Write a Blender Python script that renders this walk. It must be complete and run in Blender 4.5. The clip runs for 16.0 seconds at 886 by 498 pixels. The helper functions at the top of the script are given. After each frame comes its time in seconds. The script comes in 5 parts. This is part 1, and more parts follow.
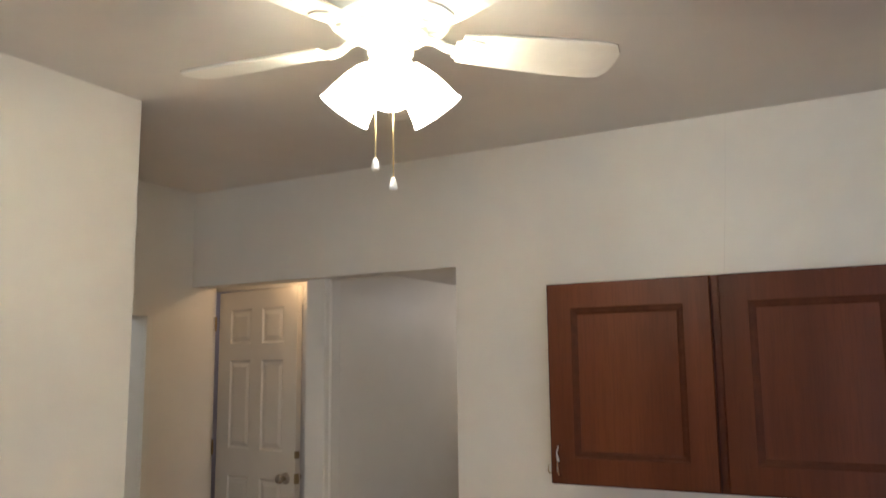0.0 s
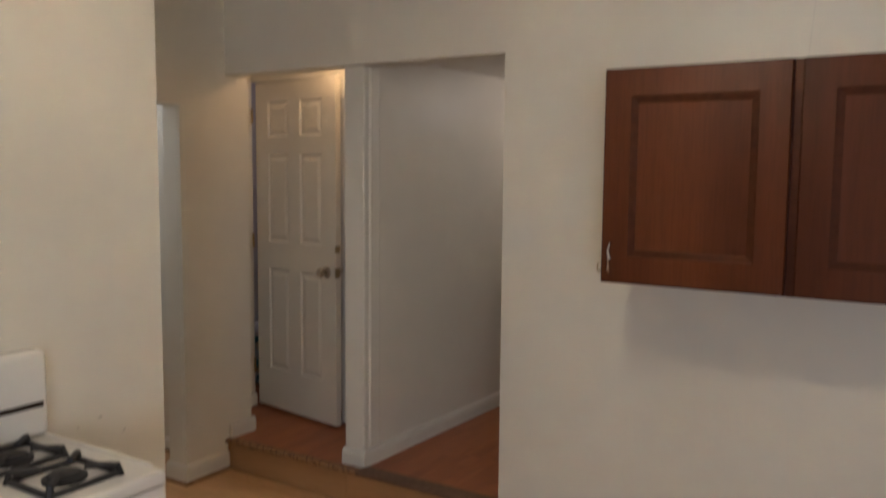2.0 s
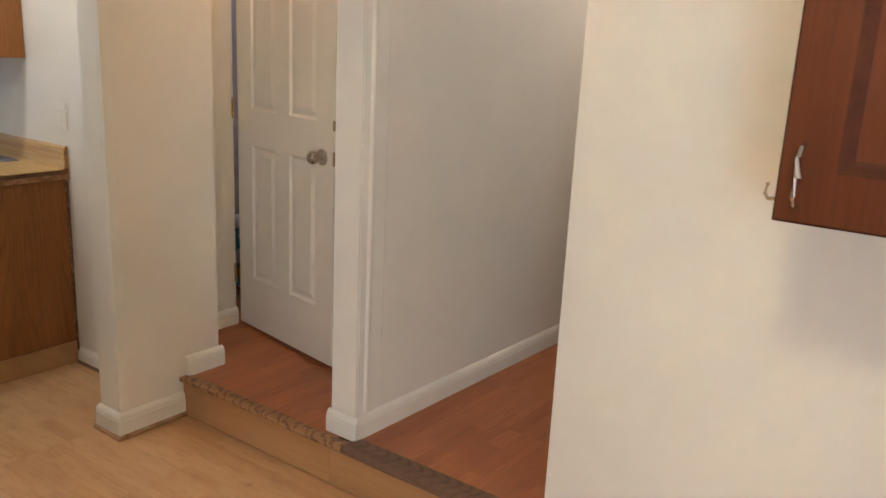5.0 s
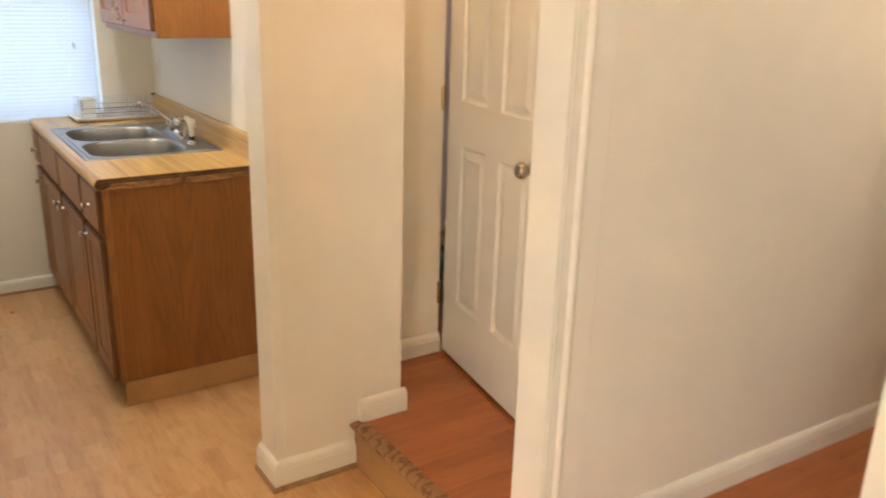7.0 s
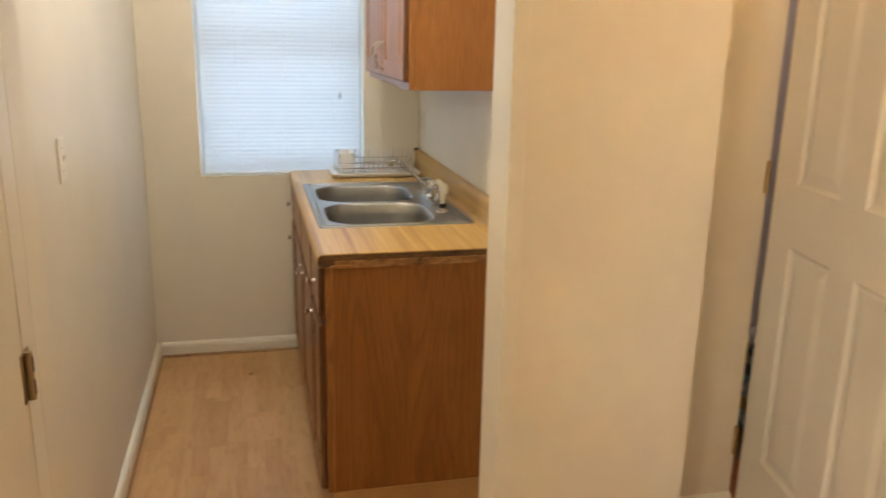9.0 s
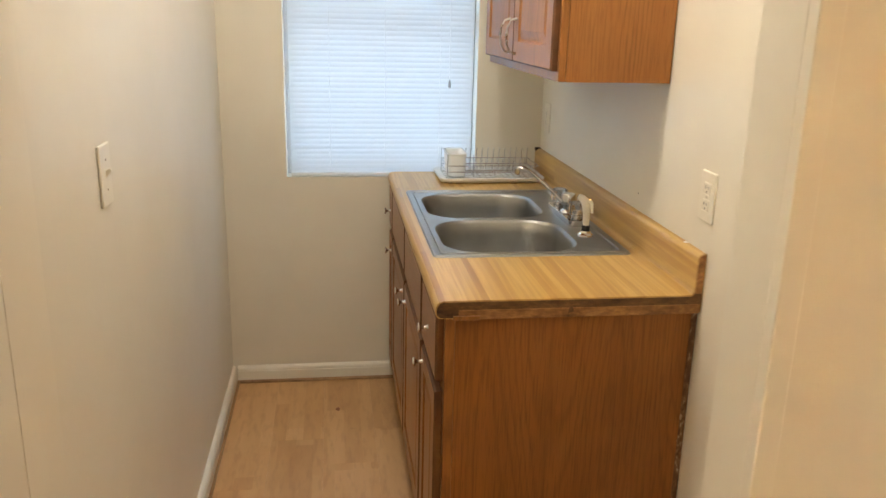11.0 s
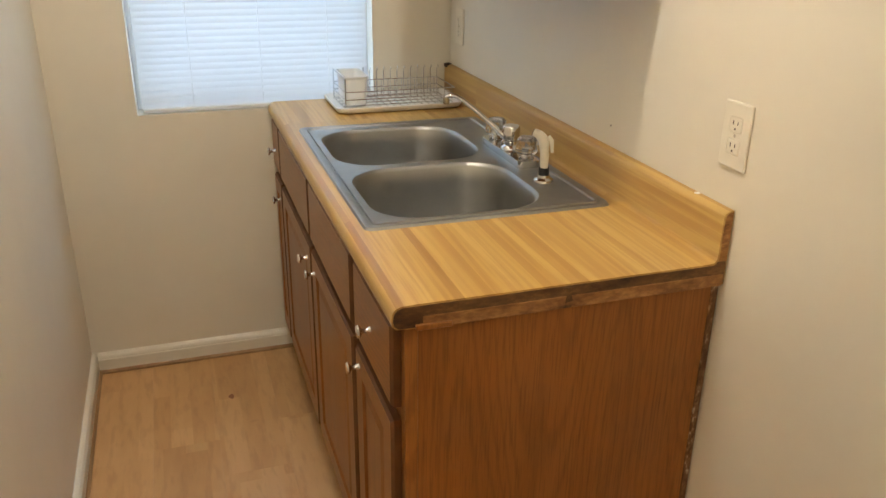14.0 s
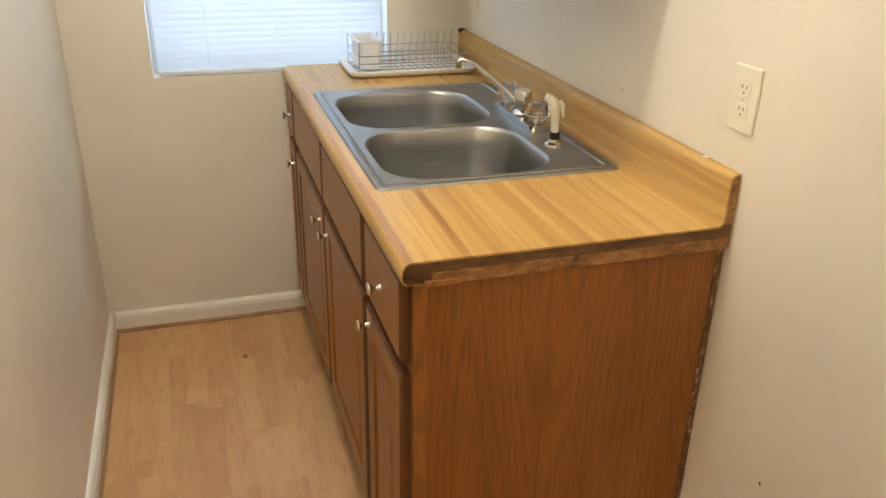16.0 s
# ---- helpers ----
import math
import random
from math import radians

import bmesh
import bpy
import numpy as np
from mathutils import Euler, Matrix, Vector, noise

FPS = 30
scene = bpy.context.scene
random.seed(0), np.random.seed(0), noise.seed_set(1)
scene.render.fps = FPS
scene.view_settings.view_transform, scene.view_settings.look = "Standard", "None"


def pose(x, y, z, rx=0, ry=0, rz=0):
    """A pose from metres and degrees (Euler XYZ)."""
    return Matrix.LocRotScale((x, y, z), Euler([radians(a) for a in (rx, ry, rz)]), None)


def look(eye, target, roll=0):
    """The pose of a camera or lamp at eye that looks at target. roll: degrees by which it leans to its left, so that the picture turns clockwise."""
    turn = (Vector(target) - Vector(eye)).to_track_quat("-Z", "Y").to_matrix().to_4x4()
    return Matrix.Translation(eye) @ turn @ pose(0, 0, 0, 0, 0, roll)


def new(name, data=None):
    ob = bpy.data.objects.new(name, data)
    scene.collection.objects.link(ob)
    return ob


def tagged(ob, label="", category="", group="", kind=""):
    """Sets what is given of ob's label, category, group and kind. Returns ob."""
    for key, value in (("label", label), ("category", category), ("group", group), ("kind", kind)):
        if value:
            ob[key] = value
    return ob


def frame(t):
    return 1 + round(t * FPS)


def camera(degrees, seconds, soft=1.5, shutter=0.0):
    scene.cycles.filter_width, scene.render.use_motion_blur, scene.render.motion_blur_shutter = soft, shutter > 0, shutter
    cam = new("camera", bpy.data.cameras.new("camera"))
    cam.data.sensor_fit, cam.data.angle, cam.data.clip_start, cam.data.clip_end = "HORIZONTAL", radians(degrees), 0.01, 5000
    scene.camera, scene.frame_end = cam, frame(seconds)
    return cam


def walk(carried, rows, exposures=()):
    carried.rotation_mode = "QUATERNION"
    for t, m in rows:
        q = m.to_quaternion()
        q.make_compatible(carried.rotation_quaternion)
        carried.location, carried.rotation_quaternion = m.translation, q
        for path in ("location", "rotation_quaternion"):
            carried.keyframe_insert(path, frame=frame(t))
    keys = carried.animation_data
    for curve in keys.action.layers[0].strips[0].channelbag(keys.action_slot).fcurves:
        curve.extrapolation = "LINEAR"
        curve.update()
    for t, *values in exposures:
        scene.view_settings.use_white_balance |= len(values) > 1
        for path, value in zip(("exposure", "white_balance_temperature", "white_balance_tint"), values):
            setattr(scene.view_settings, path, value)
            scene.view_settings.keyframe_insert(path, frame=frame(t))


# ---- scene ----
cam = camera(57.5, 16.0, shutter=0.4)
PATH = [
    (0, (-0.506, 1.552, 1.676), (-1.46, 3.285, 1.965), -0.6),
    (0.5, (-0.513, 1.526, 1.688), (-1.457, 3.242, 2.095), -1.1),
    (1, (-0.515, 1.557, 1.687), (-1.479, 3.26, 2.103), -0.9),
    (1.5, (-0.557, 1.626, 1.687), (-1.569, 3.339, 1.879), -0.7),
    (1.8, (-0.581, 1.678, 1.648), (-1.621, 3.386, 1.594), -0.2),
    (2, (-0.627, 1.736, 1.622), (-1.676, 3.429, 1.436), 0.5),
    (2.2, (-0.594, 1.822, 1.595), (-1.691, 3.464, 1.275), 1.3),
    (2.5, (-0.576, 1.905, 1.541), (-1.682, 3.516, 1.116), 2.5),
    (3, (-0.661, 2.069, 1.516), (-1.709, 3.701, 1.029), 2.6),
    (3.5, (-0.859, 2.288, 1.524), (-1.93, 3.911, 1.055), 2.1),
    (6, (-1.495, 3.309, 1.531), (-2.736, 4.761, 0.938), 4.7),
    (6.5, (-1.619, 3.497, 1.558), (-3.01, 4.787, 0.926), 3.6),
    (7, (-1.696, 3.652, 1.572), (-3.279, 4.715, 0.968), 1.6),
    (7.5, (-1.86, 3.751, 1.522), (-3.546, 4.648, 0.928), 1.3),
    (8, (-2.039, 3.783, 1.533), (-3.789, 4.603, 1.019), 2.7),
    (8.5, (-2.166, 3.852, 1.545), (-3.968, 4.557, 1.039), 2.3),
    (9, (-2.349, 3.992, 1.549), (-4.229, 4.447, 1.04), 1.2),
    (9.5, (-2.459, 4.017, 1.536), (-4.35, 4.268, 0.936), -0.3),
    (10, (-2.661, 3.97, 1.531), (-4.56, 4.233, 0.963), 1.2),
    (10.2, (-2.732, 3.947, 1.535), (-4.639, 4.229, 1.001), 1.5),
    (12.3, (-3.403, 3.949, 1.508), (-5.281, 4.226, 0.877), 1.3),
    (12.5, (-3.455, 3.918, 1.519), (-5.311, 4.291, 0.873), 1.2),
    (13, (-3.542, 3.87, 1.512), (-5.351, 4.408, 0.851), 0.8),
    (13.5, (-3.576, 3.87, 1.497), (-5.344, 4.459, 0.77), 0.8),
    (14, (-3.581, 3.881, 1.493), (-5.33, 4.472, 0.724), 0.8),
    (14.5, (-3.572, 3.889, 1.493), (-5.314, 4.473, 0.704), 0.6),
    (15, (-3.564, 3.895, 1.486), (-5.289, 4.472, 0.654), 1.1),
    (15.5, (-3.551, 3.892, 1.488), (-5.274, 4.462, 0.647), 1.0),
    (16, (-3.546, 3.878, 1.484), (-5.278, 4.429, 0.65), 1.1),
]
walk(cam, [(t, look(eye, target, roll)) for t, eye, target, roll in PATH],
     [(0.0, -0.60, 5600, 11), (0.5, -1.35, 5500, 11), (1.0, -1.85, 5450, 11), (1.5, -1.65, 5450, 11), (1.9, -0.98, 5800, 13), (2.3, -0.72, 6000, 14), (3.5, -0.40, 6000, 14),
      (6.0, 0.60, 5900, 13), (6.6, 0.72, 6050, 13), (7.0, 1.0, 7050, 14), (7.5, 1.0, 8350, 15), (8.0, 0.68, 8150, 14), (8.5, 0.66, 7950, 13), (10.2, 0.76, 7400, 11),
      (12.5, 0.78, 7750, 11.5), (13.3, 0.68, 7750, 11.5), (14.0, 0.74, 7700, 11.5), (14.6, 0.96, 7600, 11.5), (16.0, 1.04, 7300, 11.5)])

# ---- world, light ----
world = bpy.data.worlds.new("sky")
scene.world = world
world.use_nodes = True
_n, _l = world.node_tree.nodes, world.node_tree.links
_sky = _n.new("ShaderNodeTexSky")
_sky.sky_type, _sky.sun_disc = "NISHITA", False
_sky.sun_elevation, _sky.sun_rotation = radians(40), radians(20)
_l.new(_sky.outputs[0], _n["Background"].inputs[0])
_n["Background"].inputs[1].default_value = 0.12


def area_lamp(name, m, w, h, watts, color):
    data = bpy.data.lights.new(name, "AREA")
    data.shape, data.size, data.size_y, data.energy, data.color = "RECTANGLE", w, h, watts, color
    ob = new(name, data)
    ob.matrix_world = m
    return ob


def point_lamp(name, at, watts, color, size):
    data = bpy.data.lights.new(name, "POINT")
    data.energy, data.color, data.shadow_soft_size = watts, color, size
    ob = new(name, data)
    ob.location = at
    return ob


# plan, in metres
WY = 4.805            # face of the wall that carries the cabinets
CX = -3.894           # dining face of the wall with the kitchen doorway
CXB = -4.018          # its kitchen face
COL_Y = 4.501         # the end of that wall at the doorway
WIN_X = -6.265        # kitchen window wall
KL_Y = 3.515          # kitchen's long blank wall
STOVE_X = -2.862      # wall behind the stove
STOVE_END = 3.535
CEIL = 2.66
STEP = 0.162
HALL_X = -2.230       # corner of the cabinet wall at the hall
PART_X0, PART_X1, PART_Y = -3.118, -3.012, 4.853
HEAD = 2.13
ALC_X, ALC_Y = -4.248, 5.375
COL_END = 4.965
BACK_Y, RIGHT_X = -0.9, 1.7
FAN = (-1.485, 3.085)

FAN_W, FAN_C = 23.0, (1.0, 0.77, 0.50)
for k in range(3):
    a = radians(302 + 120 * k)
    point_lamp("fan_bulb_light", (FAN[0] + 0.085 * math.cos(a), FAN[1] + 0.085 * math.sin(a), 2.315), FAN_W, FAN_C, 0.035)
point_lamp("alcove_bulb_light", (-3.45, 5.16, 2.235), 3.4, (1.0, 0.62, 0.30), 0.03)
area_lamp("kitchen_window_light", look((-6.40, 4.15, 1.52), (-5, 4.15, 1.52)), 0.76, 1.19, 7.5, (0.46, 0.70, 1.0))
point_lamp("kitchen_bulb_light", (-4.88, 4.12, 2.47), 17.5, (0.96, 0.975, 0.975), 0.09)
# Added fill, out of view: brightens the hall, no known source.
point_lamp("hall_fill_light", (-2.42, 6.3, 2.06), 3.8, (1.0, 0.86, 0.76), 0.05)
# Added fill without a fixture: lifts the room behind the ajar door.
point_lamp("closet_fill_light", (-3.9, 6.1, 2.2), 4.5, (1.0, 0.90, 0.92), 0.05)
area_lamp("dining_window_light", look((0.9, BACK_Y - 0.07, 1.5), (0.9, 2, 1.3)), 1.2, 1.3, 82, (0.84, 0.90, 0.98))


# ---- materials ----
def nodes_of(name):
    m = bpy.data.materials.new(name)
    m.use_nodes = True
    return m, m.node_tree.nodes, m.node_tree.links, m.node_tree.nodes["Principled BSDF"]


def ramp(n, stops):
    r = n.new("ShaderNodeValToRGB")
    while len(r.color_ramp.elements) < len(stops):
        r.color_ramp.elements.new(0.5)
    for e, (p, c) in zip(r.color_ramp.elements, stops):
        e.position, e.color = p, (*c, 1) if len(c) == 3 else c
    return r


def coords(n, l, stretch=(1, 1, 1), kind="Object", offset=False):
    tc, mp = n.new("ShaderNodeTexCoord"), n.new("ShaderNodeMapping")
    mp.inputs["Scale"].default_value = stretch
    l.new(tc.outputs[kind], mp.inputs["Vector"])
    if offset:
        info, mul = n.new("ShaderNodeObjectInfo"), n.new("ShaderNodeMath")
        mul.operation, mul.inputs[1].default_value = "MULTIPLY", 37.0
        l.new(info.outputs["Random"], mul.inputs[0])
        l.new(mul.outputs[0], mp.inputs["Location"])
    return mp


def noise_tex(n, l, vec, scale, detail=4, rough=0.55):
    t = n.new("ShaderNodeTexNoise")
    t.inputs["Scale"].default_value, t.inputs["Detail"].default_value, t.inputs["Roughness"].default_value = scale, detail, rough
    l.new(vec.outputs[0], t.inputs["Vector"])
    return t


def bump(n, l, b, height, strength, distance=0.002, chain=None):
    k = n.new("ShaderNodeBump")
    k.inputs["Strength"].default_value, k.inputs["Distance"].default_value = strength, distance
    l.new(height, k.inputs["Height"])
    if chain:
        l.new(chain.outputs[0], k.inputs["Normal"])
    l.new(k.outputs[0], b.inputs["Normal"])
    return k


def mix_rgb(n, l, fac, a, b, mode="MIX"):
    m = n.new("ShaderNodeMix")
    m.data_type, m.blend_type = "RGBA", mode
    for sock, v in ((m.inputs[0], fac), (m.inputs[6], a), (m.inputs[7], b)):
        if isinstance(v, (int, float)):
            sock.default_value = v
        elif isinstance(v, tuple):
            sock.default_value = (*v, 1)
        else:
            l.new(v, sock)
    return m.outputs[2]


def paint(name, color, rough=0.5, wear=(0.6, 0.55, 0.48), amount=0.10, grain=260, bumpy=0.12):
    """Wall or trim paint: roller stipple, broad unevenness, faint scuffs."""
    m, n, l, b = nodes_of(name)
    v = coords(n, l)
    big, fine, scuff = noise_tex(n, l, v, 1.6, 5), noise_tex(n, l, v, grain, 2), noise_tex(n, l, v, 9, 8, 0.7)
    dark = tuple(c * 0.93 for c in color)
    base = mix_rgb(n, l, ramp_out(n, l, big.outputs[0], [(0.35, (0, 0, 0)), (0.65, (1, 1, 1))]), dark, color)
    s = ramp_out(n, l, scuff.outputs[0], [(0.62, (0, 0, 0)), (0.80, (amount, amount, amount))])
    l.new(mix_rgb(n, l, s, base, wear), b.inputs["Base Color"])
    r = n.new("ShaderNodeMapRange")
    r.inputs[3].default_value, r.inputs[4].default_value = rough - 0.08, rough + 0.1
    l.new(scuff.outputs[0], r.inputs[0])
    l.new(r.outputs[0], b.inputs["Roughness"])
    k = bump(n, l, b, big.outputs[0], 0.25, 0.01)
    bump(n, l, b, fine.outputs[0], bumpy, 0.0015, k)
    return m


def ramp_out(n, l, fac, stops):
    r = ramp(n, stops)
    l.new(fac, r.inputs[0])
    return r.outputs[0]


def wood(name, dark, mid, light, axis="x", grain=1.0, rough=0.4, vary=0.25, pores=0.35, rings=True, offset=True, band="X", spec=0.3):
    """Grained wood along one axis, with pores, broad tone bands and a tone of its own for each piece."""
    m, n, l, b = nodes_of(name)
    st = {"x": (0.05, 1, 1), "y": (1, 0.05, 1), "z": (1, 1, 0.05)}[axis]
    v = coords(n, l, tuple(s * grain for s in st), offset=offset)
    warp = noise_tex(n, l, v, 7, 3)
    fine = noise_tex(n, l, v, 230, 4, 0.6)
    col = ramp_out(n, l, warp.outputs[0], [(0.28, dark), (0.5, mid), (0.74, light)])
    if rings:
        w = n.new("ShaderNodeTexWave")
        w.wave_type, w.bands_direction = "BANDS", band
        for key, val in (("Scale", 23), ("Distortion", 1.8), ("Detail", 2.0), ("Detail Scale", 3.0)):
            w.inputs[key].default_value = val
        flat = coords(n, l, {"x": (0.24, 1, 1), "y": (1, 0.24, 1), "z": (1, 1, 0.24)}[axis], offset=offset)
        bend, add = noise_tex(n, l, flat, 4.2, 1.5, 0.35), n.new("ShaderNodeVectorMath")
        add.operation = "MULTIPLY_ADD"
        add.inputs[1].default_value = (0.34, 0.34, 0.34)
        l.new(bend.outputs[0], add.inputs[0])
        l.new(flat.outputs[0], add.inputs[2])
        l.new(add.outputs[0], w.inputs["Vector"])
        fade = noise_tex(n, l, v, 14, 3)
        line = mix_rgb(n, l, ramp_out(n, l, fade.outputs[0], [(0.36, (0, 0, 0)), (0.62, (1, 1, 1))]), (0, 0, 0), ramp_out(n, l, w.outputs[0], [(0.0, (0.48, 0.48, 0.48)), (0.5, (0, 0, 0))]))
        col = mix_rgb(n, l, line, col, tuple(x * 0.6 for x in dark))
    p = ramp_out(n, l, fine.outputs[0], [(0.40, (1, 1, 1)), (0.52, (0, 0, 0))])
    pf = n.new("ShaderNodeMath")
    pf.operation, pf.inputs[1].default_value = "MULTIPLY", pores
    l.new(p, pf.inputs[0])
    col = mix_rgb(n, l, pf.outputs[0], col, tuple(c * 0.45 for c in dark))
    info, mr, hs = n.new("ShaderNodeObjectInfo"), n.new("ShaderNodeMapRange"), n.new("ShaderNodeHueSaturation")
    mr.inputs[3].default_value, mr.inputs[4].default_value = 1 - vary / 2, 1 + vary / 2
    l.new(info.outputs["Random"], mr.inputs[0])
    l.new(mr.outputs[0], hs.inputs["Value"])
    l.new(col, hs.inputs["Color"])
    l.new(hs.outputs[0], b.inputs["Base Color"])
    rr = n.new("ShaderNodeMapRange")
    rr.inputs[3].default_value, rr.inputs[4].default_value = rough - 0.06, rough + 0.12
    l.new(warp.outputs[0], rr.inputs[0])
    l.new(rr.outputs[0], b.inputs["Roughness"])
    b.inputs["Specular IOR Level"].default_value = spec
    bump(n, l, b, fine.outputs[0], 0.15, 0.0008)
    return m


def laminate(name, axis, tones, dark):
    """Strip-pattern laminate: staggered narrow strips a shade apart, cloudy figure, fine grain and rare small knots."""
    m, n, l, b = nodes_of(name)
    v = coords(n, l, offset=True)
    if axis == "y":
        v.inputs["Rotation"].default_value = (0, 0, radians(90))
    brick = n.new("ShaderNodeTexBrick")
    for key, val in (("Scale", 1.0), ("Brick Width", 0.41), ("Row Height", 0.064), ("Mortar Size", 0.0)):
        brick.inputs[key].default_value = val
    brick.inputs["Color1"].default_value, brick.inputs["Color2"].default_value = (0, 0, 0, 1), (1, 1, 1, 1)
    l.new(v.outputs[0], brick.inputs["Vector"])
    st = (0.22, 1, 1) if axis == "x" else (1, 0.22, 1)
    cloud = noise_tex(n, l, coords(n, l, st, offset=True), 15, 5, 0.6)
    fine = noise_tex(n, l, coords(n, l, (st[0] * 0.3, st[1] * 0.3, 1) if axis == "x" else (1, 0.066, 1), offset=True), 160, 4)
    knots = noise_tex(n, l, coords(n, l, offset=True), 10, 2)
    tone = n.new("ShaderNodeMix")
    tone.inputs[0].default_value = 0.72
    l.new(brick.outputs["Color"], tone.inputs[2])
    l.new(cloud.outputs[0], tone.inputs[3])
    col = ramp_out(n, l, tone.outputs[0], [(0.27, tones[0]), (0.5, tones[1]), (0.72, tones[2])])
    col = mix_rgb(n, l, ramp_out(n, l, fine.outputs[0], [(0.36, (0.22, 0.22, 0.22)), (0.5, (0, 0, 0))]), col, dark)
    col = mix_rgb(n, l, ramp_out(n, l, knots.outputs[0], [(0.74, (0, 0, 0)), (0.80, (0.5, 0.5, 0.5))]), col, dark)
    info, mr, hs = n.new("ShaderNodeObjectInfo"), n.new("ShaderNodeMapRange"), n.new("ShaderNodeHueSaturation")
    mr.inputs[3].default_value, mr.inputs[4].default_value = 0.96, 1.04
    l.new(info.outputs["Random"], mr.inputs[0])
    l.new(mr.outputs[0], hs.inputs["Value"])
    l.new(col, hs.inputs["Color"])
    l.new(hs.outputs[0], b.inputs["Base Color"])
    rr = n.new("ShaderNodeMapRange")
    rr.inputs[3].default_value, rr.inputs[4].default_value = 0.30, 0.48
    l.new(cloud.outputs[0], rr.inputs[0])
    l.new(rr.outputs[0], b.inputs["Roughness"])
    bump(n, l, b, fine.outputs[0], 0.10, 0.0006)
    return m


def metal(name, color, rough, brushed=None, scratch=0.12):
    m, n, l, b = nodes_of(name)
    b.inputs["Metallic"].default_value = 1.0
    v = coords(n, l, brushed or (1, 1, 1))
    t, big = noise_tex(n, l, v, 240 if brushed else 30, 4), noise_tex(n, l, coords(n, l), 7, 6, 0.65)
    l.new(mix_rgb(n, l, ramp_out(n, l, big.outputs[0], [(0.35, (0, 0, 0)), (0.7, (0.5, 0.5, 0.5))]), color, tuple(c * 0.75 for c in color)), b.inputs["Base Color"])
    r = n.new("ShaderNodeMapRange")
    r.inputs[3].default_value, r.inputs[4].default_value = max(rough - scratch, 0.03), rough + scratch
    l.new(t.outputs[0], r.inputs[0])
    l.new(r.outputs[0], b.inputs["Roughness"])
    bump(n, l, b, t.outputs[0], 0.06, 0.0005)
    return m


def plain(name, color, rough=0.4, mottled=0.08, scale=18, transmission=0.0, metallic=0.0, coat=0.0, spec=0.5):
    m, n, l, b = nodes_of(name)
    t = noise_tex(n, l, coords(n, l), scale, 5)
    l.new(mix_rgb(n, l, ramp_out(n, l, t.outputs[0], [(0.35, (0, 0, 0)), (0.7, (1, 1, 1))]), color, tuple(c * (1 - mottled) for c in color)), b.inputs["Base Color"])
    b.inputs["Roughness"].default_value, b.inputs["Transmission Weight"].default_value = rough, transmission
    b.inputs["Metallic"].default_value, b.inputs["Coat Weight"].default_value = metallic, coat
    b.inputs["Specular IOR Level"].default_value = spec
    return m


M_WALL = paint("wall_paint", (0.79, 0.745, 0.645), 0.42)
M_CEIL = paint("ceiling_paint", (0.80, 0.77, 0.71), 0.7)
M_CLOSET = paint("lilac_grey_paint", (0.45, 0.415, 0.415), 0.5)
M_TRIM = paint("trim_paint", (0.80, 0.762, 0.668), 0.32, amount=0.2, grain=90, bumpy=0.05)
M_DOOR = paint("door_paint", (0.77, 0.715, 0.60), 0.38, amount=0.15, grain=120, bumpy=0.06)
M_LAM = laminate("laminate_floor_wood", "x", ((0.50, 0.27, 0.112), (0.58, 0.332, 0.148), (0.635, 0.38, 0.182)), (0.30, 0.15, 0.06))
M_RED = laminate("red_laminate_wood", "y", ((0.31, 0.092, 0.028), (0.395, 0.130, 0.042), (0.45, 0.162, 0.056)), (0.18, 0.048, 0.014))
# Darker brown for door edges and gaps, whose shade is put into the colour.
M_OAKEDGE = plain("shaded_gap_edge", (0.155, 0.058, 0.016), 0.5, 0.3, 30)
M_RISER = wood("riser_wood", (0.34, 0.175, 0.066), (0.41, 0.22, 0.088), (0.47, 0.265, 0.112), "x", 0.8, 0.45, 0.12, 0.15, rings=False)
M_SHOE = wood("shoe_moulding_wood", (0.24, 0.13, 0.06), (0.36, 0.22, 0.11), (0.46, 0.30, 0.16), "x", 2.0, 0.5, 0.2, 0.3, rings=False)
M_OAK = wood("oak_door_wood", (0.245, 0.090, 0.021), (0.300, 0.117, 0.029), (0.350, 0.143, 0.039), "z", 1.0, 0.31, 0.10, 0.28, spec=0.42)
M_OAKX = wood("oak_rail_wood", (0.245, 0.090, 0.021), (0.300, 0.117, 0.029), (0.350, 0.143, 0.039), "x", 1.0, 0.31, 0.10, 0.28, band="Z", spec=0.42)
M_UPOAK = wood("upper_oak_wood", (0.300, 0.112, 0.030), (0.360, 0.146, 0.042), (0.415, 0.180, 0.056), "z", 1.0, 0.29, 0.0, 0.28, band="Y")
M_CHERRY = wood("cherry_wood", (0.050, 0.0130, 0.0038), (0.084, 0.0222, 0.0064), (0.122, 0.0345, 0.0102), "z", 0.6, 0.36, 0.08, 0.15, rings=False, spec=0.22)
# Grooves and edges toned darker and duller: crease shade put into the colour.
M_CHERRYEDGE = plain("cherry_groove_shade", (0.066, 0.0172, 0.0049), 0.55, 0.3, 30, spec=0.14)
M_CHERRYX = wood("cherry_rail_wood", (0.045, 0.0105, 0.0028), (0.070, 0.0170, 0.0042), (0.095, 0.0245, 0.0062), "x", 0.45, 0.36, 0.08, 0.15, rings=False, spec=0.22)
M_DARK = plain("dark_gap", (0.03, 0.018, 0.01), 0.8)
M_CHROME = metal("chrome", (0.68, 0.68, 0.68), 0.12, scratch=0.05)
M_NICKEL = metal("satin_nickel", (0.56, 0.50, 0.43), 0.28)
M_BRASS = metal("old_brass", (0.50, 0.36, 0.16), 0.34)
M_BRONZE = metal("tarnished_hinge", (0.42, 0.33, 0.20), 0.42)
